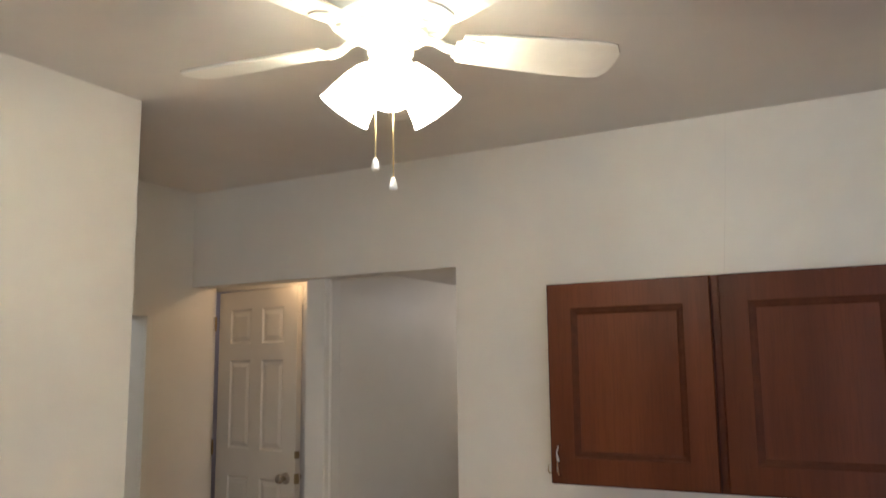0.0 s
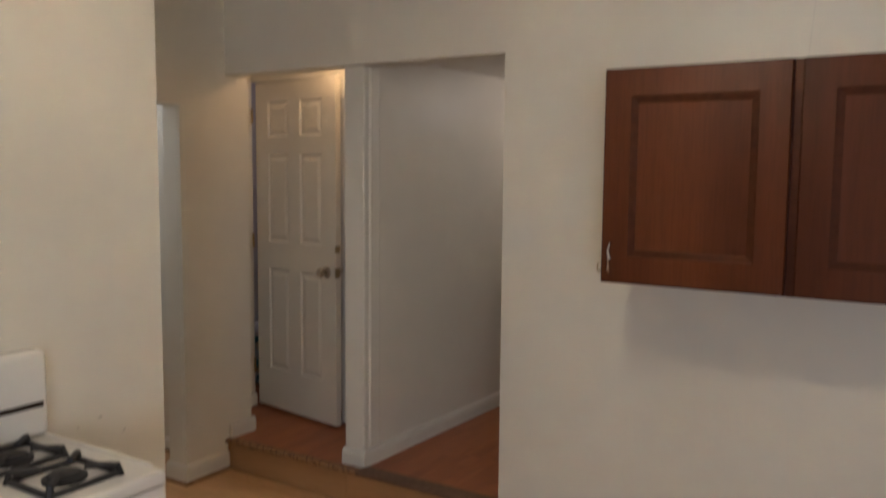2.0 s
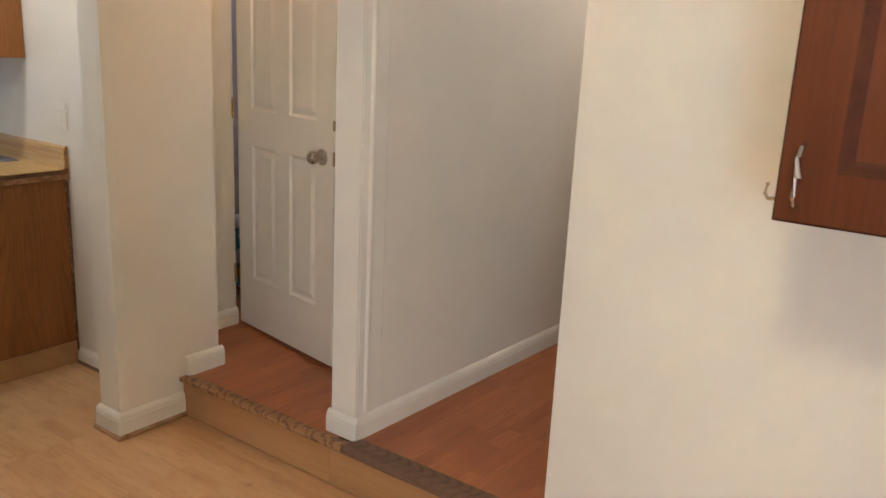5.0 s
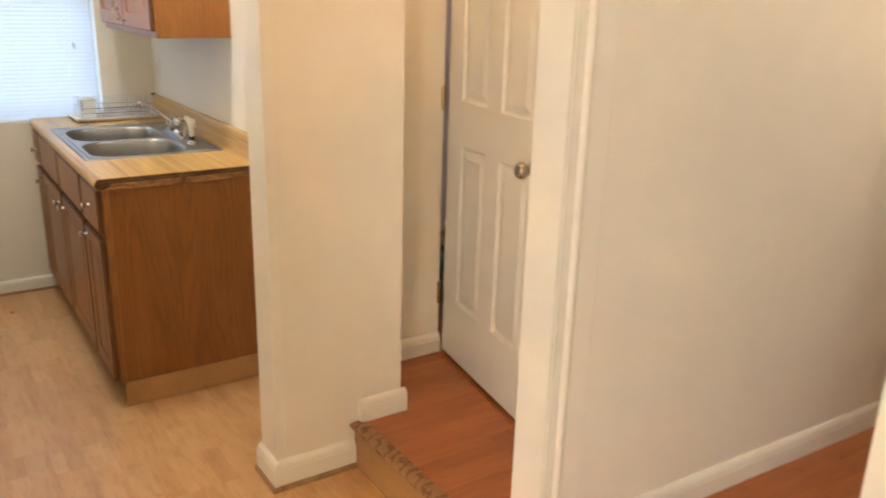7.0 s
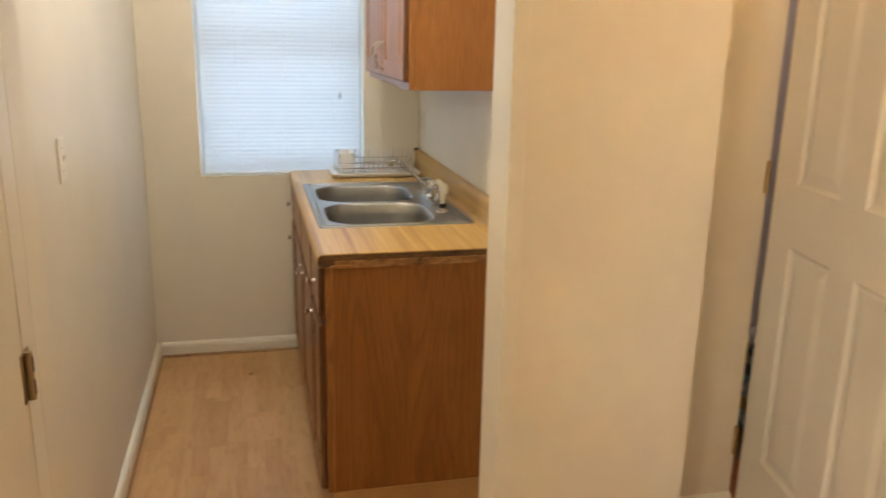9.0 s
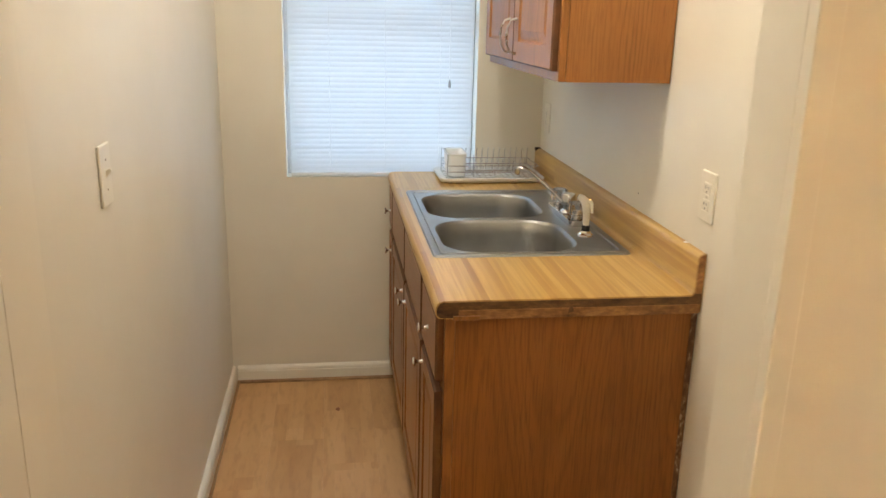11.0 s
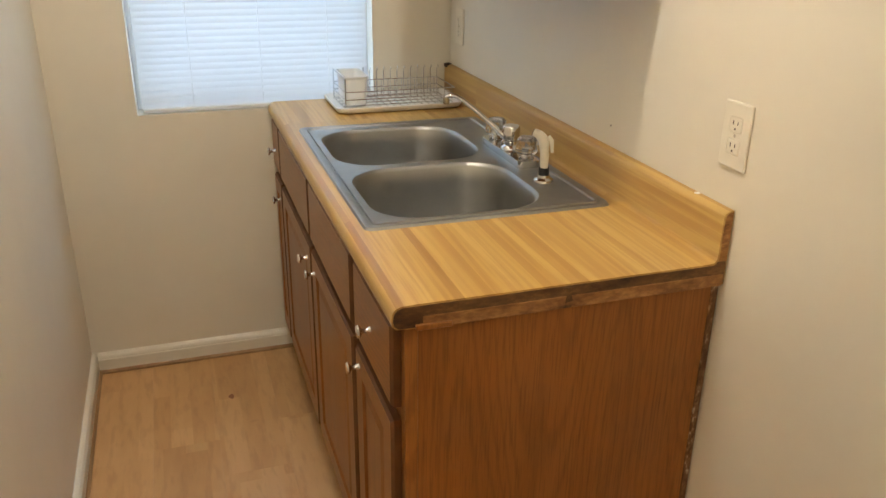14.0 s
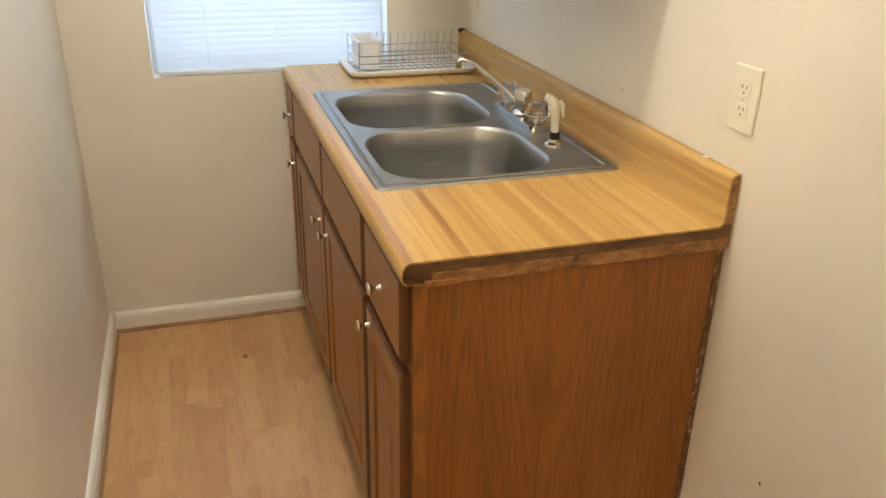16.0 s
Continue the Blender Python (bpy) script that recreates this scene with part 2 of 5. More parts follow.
M_STEEL = metal("brushed_steel", (0.36, 0.36, 0.35), 0.40, (1, 0.03, 1), 0.05)
M_IVORY = plain("ivory_plastic", (0.80, 0.76, 0.66), 0.35, 0.04)
M_WHITE = plain("white_plastic", (0.84, 0.845, 0.84), 0.35, 0.05)
M_SLOT = plain("outlet_slot", (0.05, 0.03, 0.03), 0.6)
M_RUBBER = plain("black_rubber", (0.02, 0.02, 0.02), 0.5)
M_ENAMEL = plain("white_enamel", (0.82, 0.80, 0.76), 0.18, 0.05, 6, coat=0.4)
M_IRON = plain("cast_iron", (0.025, 0.023, 0.022), 0.55, 0.3, 80)
M_OVEN = plain("oven_glass", (0.02, 0.02, 0.022), 0.08, 0.1)
M_ACRYLIC = plain("clear_acrylic", (0.95, 0.94, 0.92), 0.06, 0.02, transmission=0.95)
M_WIRE = metal("chrome_wire", (0.75, 0.75, 0.76), 0.18)
M_FANGREY = plain("fan_motor_enamel", (0.62, 0.66, 0.60), 0.4, 0.1)
M_BLADE = plain("fan_blade_white", (0.80, 0.78, 0.70), 0.35, 0.06)
M_BLADE_EDGE = plain("fan_blade_edge", (0.25, 0.2, 0.13), 0.6, 0.2)
M_OUT = plain("outside_frame_vinyl", (0.8, 0.8, 0.8), 0.4)


def butcher():
    """Butcher-block laminate: long staves of differing tone."""
    m, n, l, b = nodes_of("butcher_block_laminate")
    v = coords(n, l, (1, 1, 1))
    sep, fold, flat = n.new("ShaderNodeSeparateXYZ"), n.new("ShaderNodeMath"), n.new("ShaderNodeCombineXYZ")
    l.new(v.outputs[0], sep.inputs[0])
    fold.operation = "ADD"
    l.new(sep.outputs[1], fold.inputs[0])
    l.new(sep.outputs[2], fold.inputs[1])
    l.new(sep.outputs[0], flat.inputs[0])
    l.new(fold.outputs[0], flat.inputs[1])
    brick = n.new("ShaderNodeTexBrick")
    for key, val in (("Scale", 1.0), ("Brick Width", 0.85), ("Row Height", 0.0175), ("Mortar Size", 0.0), ("Bias", 0.0)):
        brick.inputs[key].default_value = val
    brick.inputs["Color1"].default_value, brick.inputs["Color2"].default_value = (0, 0, 0, 1), (1, 1, 1, 1)
    brick.offset = 0.37
    wob = noise_tex(n, l, coords(n, l, (0.4, 1, 1)), 3.0, 2)
    add = n.new("ShaderNodeVectorMath")
    add.operation = "MULTIPLY_ADD"
    add.inputs[1].default_value = (0.0, 0.012, 0.0)
    l.new(wob.outputs["Color"], add.inputs[0])
    l.new(flat.outputs[0], add.inputs[2])
    l.new(add.outputs[0], brick.inputs["Vector"])
    stave = ramp_out(n, l, brick.outputs["Color"], [(0.0, (0.31, 0.150, 0.037)), (0.10, (0.44, 0.250, 0.070)), (0.5, (0.515, 0.315, 0.098)), (1.0, (0.575, 0.372, 0.132))])
    g = noise_tex(n, l, coords(n, l, (0.03, 1, 1)), 90, 4)
    g2 = noise_tex(n, l, coords(n, l, (0.05, 1, 1)), 16, 3)
    col = mix_rgb(n, l, ramp_out(n, l, g.outputs[0], [(0.40, (0.6, 0.6, 0.6)), (0.56, (0, 0, 0))]), stave, (0.38, 0.20, 0.06))
    col = mix_rgb(n, l, ramp_out(n, l, g2.outputs[0], [(0.35, (0.5, 0.5, 0.5)), (0.6, (0, 0, 0))]), col, (0.550, 0.345, 0.116))
    l.new(col, b.inputs["Base Color"])
    b.inputs["Roughness"].default_value = 0.34
    bump(n, l, b, g.outputs[0], 0.05, 0.0004)
    return m


def figured_oak(name, dark, mid, light):
    """Plain-sliced oak veneer: tall nested arches between straight grain, with short dark pores."""
    m, n, l, b = nodes_of(name)
    arch = noise_tex(n, l, coords(n, l, (1, 1, 0.13)), 4.6, 1.0, 0.35)
    ragged = noise_tex(n, l, coords(n, l, (1, 1, 0.20)), 70, 3, 0.6)
    swell, add, wave, half = (n.new("ShaderNodeMath") for _ in range(4))
    swell.operation, swell.inputs[1].default_value = "MULTIPLY", 190.0
    l.new(arch.outputs[0], swell.inputs[0])
    add.operation, add.inputs[1].default_value = "MULTIPLY_ADD", 3.2
    l.new(ragged.outputs[0], add.inputs[0])
    l.new(swell.outputs[0], add.inputs[2])
    wave.operation = "SINE"
    l.new(add.outputs[0], wave.inputs[0])
    half.operation, half.inputs[1].default_value, half.inputs[2].default_value = "MULTIPLY_ADD", 0.5, 0.5
    l.new(wave.outputs[0], half.inputs[0])
    broad = noise_tex(n, l, coords(n, l, (1, 1, 0.12)), 9, 4)
    pores = noise_tex(n, l, coords(n, l, (1, 1, 0.035)), 260, 3, 0.6)
    col = ramp_out(n, l, broad.outputs[0], [(0.30, dark), (0.5, mid), (0.72, light)])
    strength = ramp_out(n, l, half.outputs[0], [(0.0, (0.27, 0.27, 0.27)), (0.22, (0.09, 0.09, 0.09)), (0.50, (0, 0, 0))])
    col = mix_rgb(n, l, strength, col, tuple(c * 0.52 for c in dark))
    col = mix_rgb(n, l, ramp_out(n, l, pores.outputs[0], [(0.38, (0.36, 0.36, 0.36)), (0.50, (0, 0, 0))]), col, tuple(c * 0.45 for c in dark))
    l.new(col, b.inputs["Base Color"])
    b.inputs["Roughness"].default_value, b.inputs["Specular IOR Level"].default_value = 0.42, 0.3
    bump(n, l, b, pores.outputs[0], 0.15, 0.0008)
    return m


def worn_edge(name, k):
    """Raw board end, stained and worn; k scales its tone, low k for the shaded cap and the knot."""
    m, n, l, b = nodes_of(name)
    v = coords(n, l, (1, 1, 2.5))
    t, f = noise_tex(n, l, v, 9, 6, 0.7), noise_tex(n, l, v, 60, 4)
    c = ramp_out(n, l, t.outputs[0], [(0.34, (0.06 * k, 0.025 * k, 0.010 * k)), (0.46, (0.24 * k, 0.108 * k, 0.036 * k)), (0.60, (0.40 * k, 0.20 * k, 0.070 * k))])
    l.new(mix_rgb(n, l, ramp_out(n, l, f.outputs[0], [(0.4, (0, 0, 0)), (0.6, (0.5, 0.5, 0.5))]), c, (0.16 * k, 0.07 * k, 0.03 * k)), b.inputs["Base Color"])
    b.inputs["Roughness"].default_value = 0.8
    bump(n, l, b, f.outputs[0], 0.5, 0.002)
    return m


def glow(name, color, strength, trans):
    """Lit frosted glass or daylit slats: diffuse, translucent, and for the lamp shades a glow of their own."""
    m = bpy.data.materials.new(name)
    m.use_nodes = True
    n, l = m.node_tree.nodes, m.node_tree.links
    n.remove(n["Principled BSDF"])
    d, t, mx = n.new("ShaderNodeBsdfDiffuse"), n.new("ShaderNodeBsdfTranslucent"), n.new("ShaderNodeMixShader")
    d.inputs[0].default_value = t.inputs[0].default_value = (*color, 1)
    mx.inputs[0].default_value = trans
    l.new(d.outputs[0], mx.inputs[1])
    l.new(t.outputs[0], mx.inputs[2])
    last = mx.outputs[0]
    if strength:
        e, ad = n.new("ShaderNodeEmission"), n.new("ShaderNodeAddShader")
        e.inputs[0].default_value, e.inputs[1].default_value = (*color, 1), strength
        l.new(last, ad.inputs[0])
        l.new(e.outputs[0], ad.inputs[1])
        last = ad.outputs[0]
    l.new(last, n["Material Output"].inputs[0])
    return m


def chipped():
    """Brown edge with white paint and filler chips."""
    m, n, l, b = nodes_of("chipped_edge")
    t = noise_tex(n, l, coords(n, l, (1, 1, 0.6)), 55, 5, 0.7)
    l.new(ramp_out(n, l, t.outputs[0], [(0.46, (0.10, 0.042, 0.016)), (0.56, (0.20, 0.10, 0.045)), (0.66, (0.48, 0.40, 0.30))]), b.inputs["Base Color"])
    b.inputs["Roughness"].default_value = 0.7
    bump(n, l, b, t.outputs[0], 0.5, 0.002)
    return m


M_BUTCHER, M_WORN, M_CHIPPED = butcher(), worn_edge("stained_raw_board", 1.0), chipped()
M_KNOT_SHADE = worn_edge("knot_and_shaded_board", 0.46)
M_PANEL = figured_oak("oak_panel_veneer", (0.220, 0.078, 0.0175), (0.266, 0.099, 0.0240), (0.308, 0.121, 0.0315))
M_SHADE = glow("frosted_shade_glass", (1.0, 0.93, 0.78), 22.0, 0.8)
M_SLAT = glow("blind_slat_vinyl", (0.88, 0.895, 0.91), 0, 0.60)
M_LIT = glow("alcove_globe_glass", (1.0, 0.85, 0.65), 4.0, 0.5)


# ---- mesh helpers ----
def part(name, bm, material, parent=None, label="", smooth=False, second=None):
    me = bpy.data.meshes.new(name)
    bmesh.ops.recalc_face_normals(bm, faces=bm.faces)
    bm.to_mesh(me)
    bm.free()
    me.materials.append(material)
    me.materials.append(second or material)
    if smooth:
        me.polygons.foreach_set("use_smooth", [True] * len(me.polygons))
        me.set_sharp_from_angle(angle=radians(40))
    ob = new(name, me)
    if parent:
        ob.parent = parent
        ob.matrix_parent_inverse = Matrix() if parent.parent else Matrix.Translation(parent.location).inverted()
    if label:
        ob["label"] = label
    return ob


def box(x0, x1, y0, y1, z0, z1, bevel=0.0, seg=2, bm=None):
    own = bmesh.new()
    bmesh.ops.create_cube(own, size=1)
    for v in own.verts:
        v.co = Vector(((x0 + x1) / 2 + v.co.x * (x1 - x0), (y0 + y1) / 2 + v.co.y * (y1 - y0), (z0 + z1) / 2 + v.co.z * (z1 - z0)))
    if bevel:
        bmesh.ops.bevel(own, geom=own.edges[:], offset=bevel, segments=seg, affect="EDGES", profile=0.5)
    if bm is None:
        return own
    me = bpy.data.meshes.new("tmp")
    own.to_mesh(me)
    own.free()
    bm.from_mesh(me)
    bpy.data.meshes.remove(me)
    return bm


def prism(profile, axis, a, b, bm=None):
    """A closed profile drawn out along x ('x': points are y, z), y ('y': points are x, z) or z ('z': points are x, y)."""
    bm = bm or bmesh.new()
    put = {"x": lambda p, s: (s, p[0], p[1]), "y": lambda p, s: (p[0], s, p[1]), "z": lambda p, s: (p[0], p[1], s)}[axis]
    r0, r1 = [bm.verts.new(put(p, a)) for p in profile], [bm.verts.new(put(p, b)) for p in profile]
    k = len(profile)
    for i in range(k):
        bm.faces.new((r0[i], r0[(i + 1) % k], r1[(i + 1) % k], r1[i]))
    bm.faces.new(r0[::-1])
    bm.faces.new(r1)
    return bm


def lathe(profile, m=None, n=24, bm=None):
    """Turns (radius, height) points about z, then moves by m."""
    bm = bm or bmesh.new()
    m = m or Matrix()
    rings = []
    for r, z in profile:
        if r < 1e-5:
            rings.append([bm.verts.new(m @ Vector((0, 0, z)))])
        else:
            rings.append([bm.verts.new(m @ Vector((r * math.cos(2 * math.pi * i / n), r * math.sin(2 * math.pi * i / n), z))) for i in range(n)])
    for a, b in zip(rings, rings[1:]):
        for i in range(n):
            j = (i + 1) % n
            f = [a[i % len(a)], a[j % len(a)], b[j % len(b)], b[i % len(b)]]
            f = list(dict.fromkeys(f))
            if len(f) > 2:
                bm.faces.new(f)
    return bm


def tube(points, radius, n=8, bm=None):
    """A round bar through points."""
    bm = bm or bmesh.new()
    pts = [Vector(p) for p in points]
    rings, up = [], Vector((0.013, 0.021, 1))
    for i, p in enumerate(pts):
        d = (pts[min(i + 1, len(pts) - 1)] - pts[max(i - 1, 0)]).normalized()
        s = d.cross(up)
        if s.length < 0.1:
            s = d.cross(Vector((1, 0, 0)))
        s.normalize()
        t = d.cross(s)
        r = radius[i] if isinstance(radius, (list, tuple)) else radius
        rings.append([bm.verts.new(p + r * (math.cos(2 * math.pi * k / n) * s + math.sin(2 * math.pi * k / n) * t)) for k in range(n)])
    for a, b in zip(rings, rings[1:]):
        for k in range(n):
            bm.faces.new((a[k], a[(k + 1) % n], b[(k + 1) % n], b[k]))
    bm.faces.new(rings[0][::-1])
    bm.faces.new(rings[-1])
    return bm


def panelled(w, h, thick, panels, rings, m, both=False, edge=0.0, groove=()):
    """A leaf w by h, face towards -y of m, with sunk and raised panels: rings are (inset, depth) pairs."""
    bm = bmesh.new()

    def side(sign, off, holes):
        us = sorted({0, w, *[p[0] for p in holes], *[p[1] for p in holes]})
        vs = sorted({0, h, *[p[2] for p in holes], *[p[3] for p in holes]})
        grid = {}

        def vert(u, v, d=0.0):
            key = (round(u, 5), round(v, 5), round(d, 5))
            if key not in grid:
                grid[key] = bm.verts.new(m @ Vector((u, off + sign * d, v)))
            return grid[key]

        for u0, u1 in zip(us, us[1:]):
            for v0, v1 in zip(vs, vs[1:]):
                cu, cv = (u0 + u1) / 2, (v0 + v1) / 2
                if not any(p[0] < cu < p[1] and p[2] < cv < p[3] for p in holes):
                    bm.faces.new((vert(u0, v0), vert(u1, v0), vert(u1, v1), vert(u0, v1)))
        for a, b, c, d in holes:
            last = [vert(a, c), vert(b, c), vert(b, d), vert(a, d)]
            for step, (inset, deep) in enumerate(rings):
                nxt = [vert(a + inset, c + inset, deep), vert(b - inset, c + inset, deep), vert(b - inset, d - inset, deep), vert(a + inset, d - inset, deep)]
                for i in range(4):
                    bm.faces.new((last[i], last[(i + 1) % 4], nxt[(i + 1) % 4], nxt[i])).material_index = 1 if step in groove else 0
                last = nxt
            bm.faces.new(last)

    side(1, 0.0, panels)
    side(-1, thick, panels if both else [])
    c = [(0, 0), (w, 0), (w, h), (0, h)]
    e = edge
    o = [(-e, -e), (w + e, -e), (w + e, h + e), (-e, h + e)]
    for i in range(4):
        (u0, v0), (u1, v1), (s0, t0), (s1, t1) = c[i], c[(i + 1) % 4], o[i], o[(i + 1) % 4]
        if e:
            bm.faces.new([bm.verts.new(m @ Vector(q)) for q in ((u0, 0, v0), (u1, 0, v1), (s1, e * 0.9, t1), (s0, e * 0.9, t0))]).material_index = 1
        bm.faces.new([bm.verts.new(m @ Vector(q)) for q in ((s0, e * 0.9, t0), (s1, e * 0.9, t1), (s1, thick, t1), (s0, thick, t0))]).material_index = 1
    bmesh.ops.remove_doubles(bm, verts=bm.verts[:], dist=0.0002)
    return bm


def thing(name, label, category, at=(0, 0, 0), group="", kind=""):
    ob = new(name)
    ob.location = at
    ob.empty_display_size = 0.05
    return tagged(ob, label, category, group, kind)


def structure(name, bm, material, label, category):
    return tagged(part(name, bm, material), label, category, kind="structure")


# ---- large structure ----
W = "cream white painted plaster wall"
T = 0.12


def wall(name, *boxes, label=W, material=M_WALL):
    bm = bmesh.new()
    for b in boxes:
        box(*b, bm=bm)
    return structure(name, bm, material, label, "wall")


floor = structure("floor", box(WIN_X - 0.1, RIGHT_X + 0.1, BACK_Y - 0.1, WY + 0.02, -0.10, -0.012), M_SHOE, "light oak laminate plank floor, worn", "floor")
floor_raised = structure("floor_raised", box(-5.6, HALL_X + 0.02, WY + 0.001, 7.6, 0.0, STEP - 0.012), M_SHOE, "reddish brown laminate floor one step up", "floor")

wall("wall_cabinet_side", (HALL_X, RIGHT_X, WY, WY + T, 0, CEIL))
wall("wall_header", (CX, HALL_X, WY, WY + T, HEAD, CEIL))
wall("wall_doorway", (CXB, CX, COL_Y, COL_END, 0, CEIL), (CXB, CX, STOVE_END - 0.02, COL_Y, 1.955, CEIL), (CXB, CX, STOVE_END - 0.03, 3.588, 0, 1.955))
wall("wall_counter_side", (WIN_X - 0.02, CXB, WY, COL_END, 0, CEIL))
wall("wall_blank_kitchen", (WIN_X - 0.02, CXB, KL_Y - T, KL_Y, 0, CEIL))
wall("wall_stove", (STOVE_X - T, STOVE_X, BACK_Y, STOVE_END, 0, CEIL))
wall("wall_behind_door", (CXB, STOVE_X - T, STOVE_END - T, STOVE_END, 0, CEIL))
WZ0, WZ1, WY0, WY1 = 0.889, 2.10, 3.765, 4.530
wall("wall_window", (WIN_X - 0.16, WIN_X, KL_Y - T, WY0, 0, CEIL), (WIN_X - 0.16, WIN_X, WY1, WY + T, 0, CEIL),
     (WIN_X - 0.16, WIN_X, WY0, WY1, 0, WZ0), (WIN_X - 0.16, WIN_X, WY0, WY1, WZ1, CEIL))
SKEW = 0.036          # the partition runs slightly out of square


def skewed(ob):
    for v in ob.data.vertices:
        v.co.x += max(0.0, v.co.y - PART_Y) * SKEW
    return ob


skewed(wall("wall_partition", (PART_X0, PART_X1, PART_Y, 7.5, STEP - 0.01, HEAD + 0.25)))
wall("wall_hall_side", (HALL_X, HALL_X + T, WY + T, 7.5, STEP - 0.01, 2.45))
wall("wall_hall_end", (PART_X0, HALL_X + T, 7.5, 7.6, STEP - 0.01, 2.45))
wall("wall_alcove_side", (ALC_X - 0.08, ALC_X, COL_END, 5.352, STEP - 0.01, 2.45))
wall("wall_alcove_door", (-3.585, PART_X0 + 0.02, ALC_Y, ALC_Y + 0.11, STEP - 0.01, 2.45),
     (ALC_X - 0.035, -3.585, ALC_Y, ALC_Y + 0.11, 2.168, 2.45))
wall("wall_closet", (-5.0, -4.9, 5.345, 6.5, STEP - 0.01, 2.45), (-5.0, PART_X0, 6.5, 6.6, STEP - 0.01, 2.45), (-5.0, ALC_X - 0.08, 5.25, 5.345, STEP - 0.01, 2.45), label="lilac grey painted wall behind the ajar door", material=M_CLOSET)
wall("wall_rear", (STOVE_X - T, 0.3, BACK_Y - T, BACK_Y, 0, CEIL), (1.5, RIGHT_X + T, BACK_Y - T, BACK_Y, 0, CEIL), (0.3, 1.5, BACK_Y - T, BACK_Y, 0, 0.85), (0.3, 1.5, BACK_Y - T, BACK_Y, 2.15, CEIL))
wall("wall_right", (RIGHT_X, RIGHT_X + T, BACK_Y, WY + T, 0, CEIL))
structure("ceiling", box(WIN_X - 0.2, RIGHT_X + 0.15, BACK_Y - 0.15, WY + T, CEIL, CEIL + 0.1), M_CEIL, "off-white painted ceiling with faint texture", "ceiling")
structure("ceiling_alcove", box(-5.0, PART_X0, WY + T, 7.6, 2.38, 2.45), M_CEIL, "off-white alcove ceiling", "ceiling")
structure("ceiling_hall", box(PART_X1, HALL_X + T, WY + T, 7.6, 2.20, 2.45), M_CEIL, "low off-white hall ceiling", "ceiling")

# the riser and the nosings of the step
riser = tagged(new("step_riser"), "pale laminate step riser in two boards", "step", kind="structure")
part("board", box(CX + 0.004, -3.066, 4.782, 4.803, 0.0, STEP - 0.012, 0.0015, 1), M_RISER, riser)
part("board", box(-3.063, HALL_X - 0.004, 4.781, 4.803, 0.0, STEP - 0.012, 0.0015, 1), M_RISER, riser)


def nosing_wood():
    """Pale stair nosing whose dark varnish is chipped off in cross streaks."""
    m, n, l, b = nodes_of("chipped_nosing_wood")
    v = coords(n, l, (1, 0.5, 1))
    wv = n.new("ShaderNodeTexWave")
    wv.bands_direction = "DIAGONAL"
    for key, val in (("Scale", 13), ("Distortion", 9.0), ("Detail", 3.0), ("Detail Scale", 2.0)):
        wv.inputs[key].default_value = val
    l.new(v.outputs[0], wv.inputs["Vector"])
    l.new(ramp_out(n, l, wv.outputs[0], [(0.05, (0.17, 0.074, 0.027)), (0.25, (0.27, 0.132, 0.051)), (0.55, (0.34, 0.178, 0.070))]), b.inputs["Base Color"])
    b.inputs["Roughness"].default_value = 0.5
    bump(n, l, b, wv.outputs[0], 0.3, 0.001)
    return m


M_NOSE = nosing_wood()
M_NOSE_DARK = wood("grey_brown_nosing_wood", (0.11, 0.055, 0.030), (0.19, 0.105, 0.060), (0.26, 0.155, 0.090), "x", 1.0, 0.5, 0.0, 0.3)
part("nosing", prism([(4.766, STEP - 0.012), (4.762, STEP - 0.004), (4.766, STEP + 0.004), (4.79, STEP + 0.006), (4.822, STEP + 0.002), (4.822, STEP - 0.012)], "x", CX + 0.004, PART_X1 + 0.01), M_NOSE, riser, "pale nosing with chipped varnish")
part("nosing", prism([(4.766, STEP - 0.012), (4.762, STEP - 0.004), (4.766, STEP + 0.005), (4.81, STEP + 0.008), (4.868, STEP + 0.003), (4.868, STEP - 0.012)], "x", PART_X1 + 0.014, HALL_X - 0.004), M_NOSE_DARK, riser, "dark brown nosing strip")

# skirting boards: white board over a thin brown shoe strip
BB = [(0, 0.018), (0.018, 0.018), (0.018, 0.073), (0.0162, 0.076), (0.0165, 0.082), (0.0125, 0.093), (0.006, 0.100), (0, 0.103)]
SH = [(0, 0.0), (0.026, 0.0), (0.026, 0.010), (0.020, 0.018), (0, 0.018)]


def skirting(axis, fixed, sign, a, b, z=0.0, shoe=True, more=(0, 0), low=1.0):
    """axis: the way it runs; fixed: the wall's face; sign: the side of the room; more: how much longer the shoe strip is at its ends."""
    def run(prof, a, b):
        return prism([(fixed + sign * d, z + h * low) for d, h in prof], axis, a, b)
    ob = structure("baseboard", run(BB if shoe else [(d, max(h - 0.018, 0) if h > 0.02 else 0.001) for d, h in BB], a, b), M_TRIM, "white painted baseboard with rounded top", "baseboard")
    if shoe:
        part("shoe_strip", run(SH, a - more[0], b + more[1]), M_SHOE, ob, "thin brown shoe strip")
    return ob


skirting("x", WY, -1, HALL_X + 0.002, RIGHT_X)
skirting("y", CX, 1, COL_Y + 0.0002, WY - 0.024)
skirting("x", COL_Y, -1, CXB - 0.018, CX + 0.018, more=(0.008, 0.008))
skirting("y", CXB, -1, COL_Y + 0.0002, WY)
skirting("x", WY, -1, -4.69, CXB - 0.0185, more=(0, -0.008), low=0.71)
skirting("x", KL_Y, 1, WIN_X, CXB, low=0.71)
skirting("y", WIN_X, 1, KL_Y + 0.0185, 4.20, more=(-0.008, 0), low=0.71)
skirting("y", STOVE_X, 1, BACK_Y, STOVE_END)
skirting("x", STOVE_END, 1, CX + 0.08, STOVE_X + 0.018)
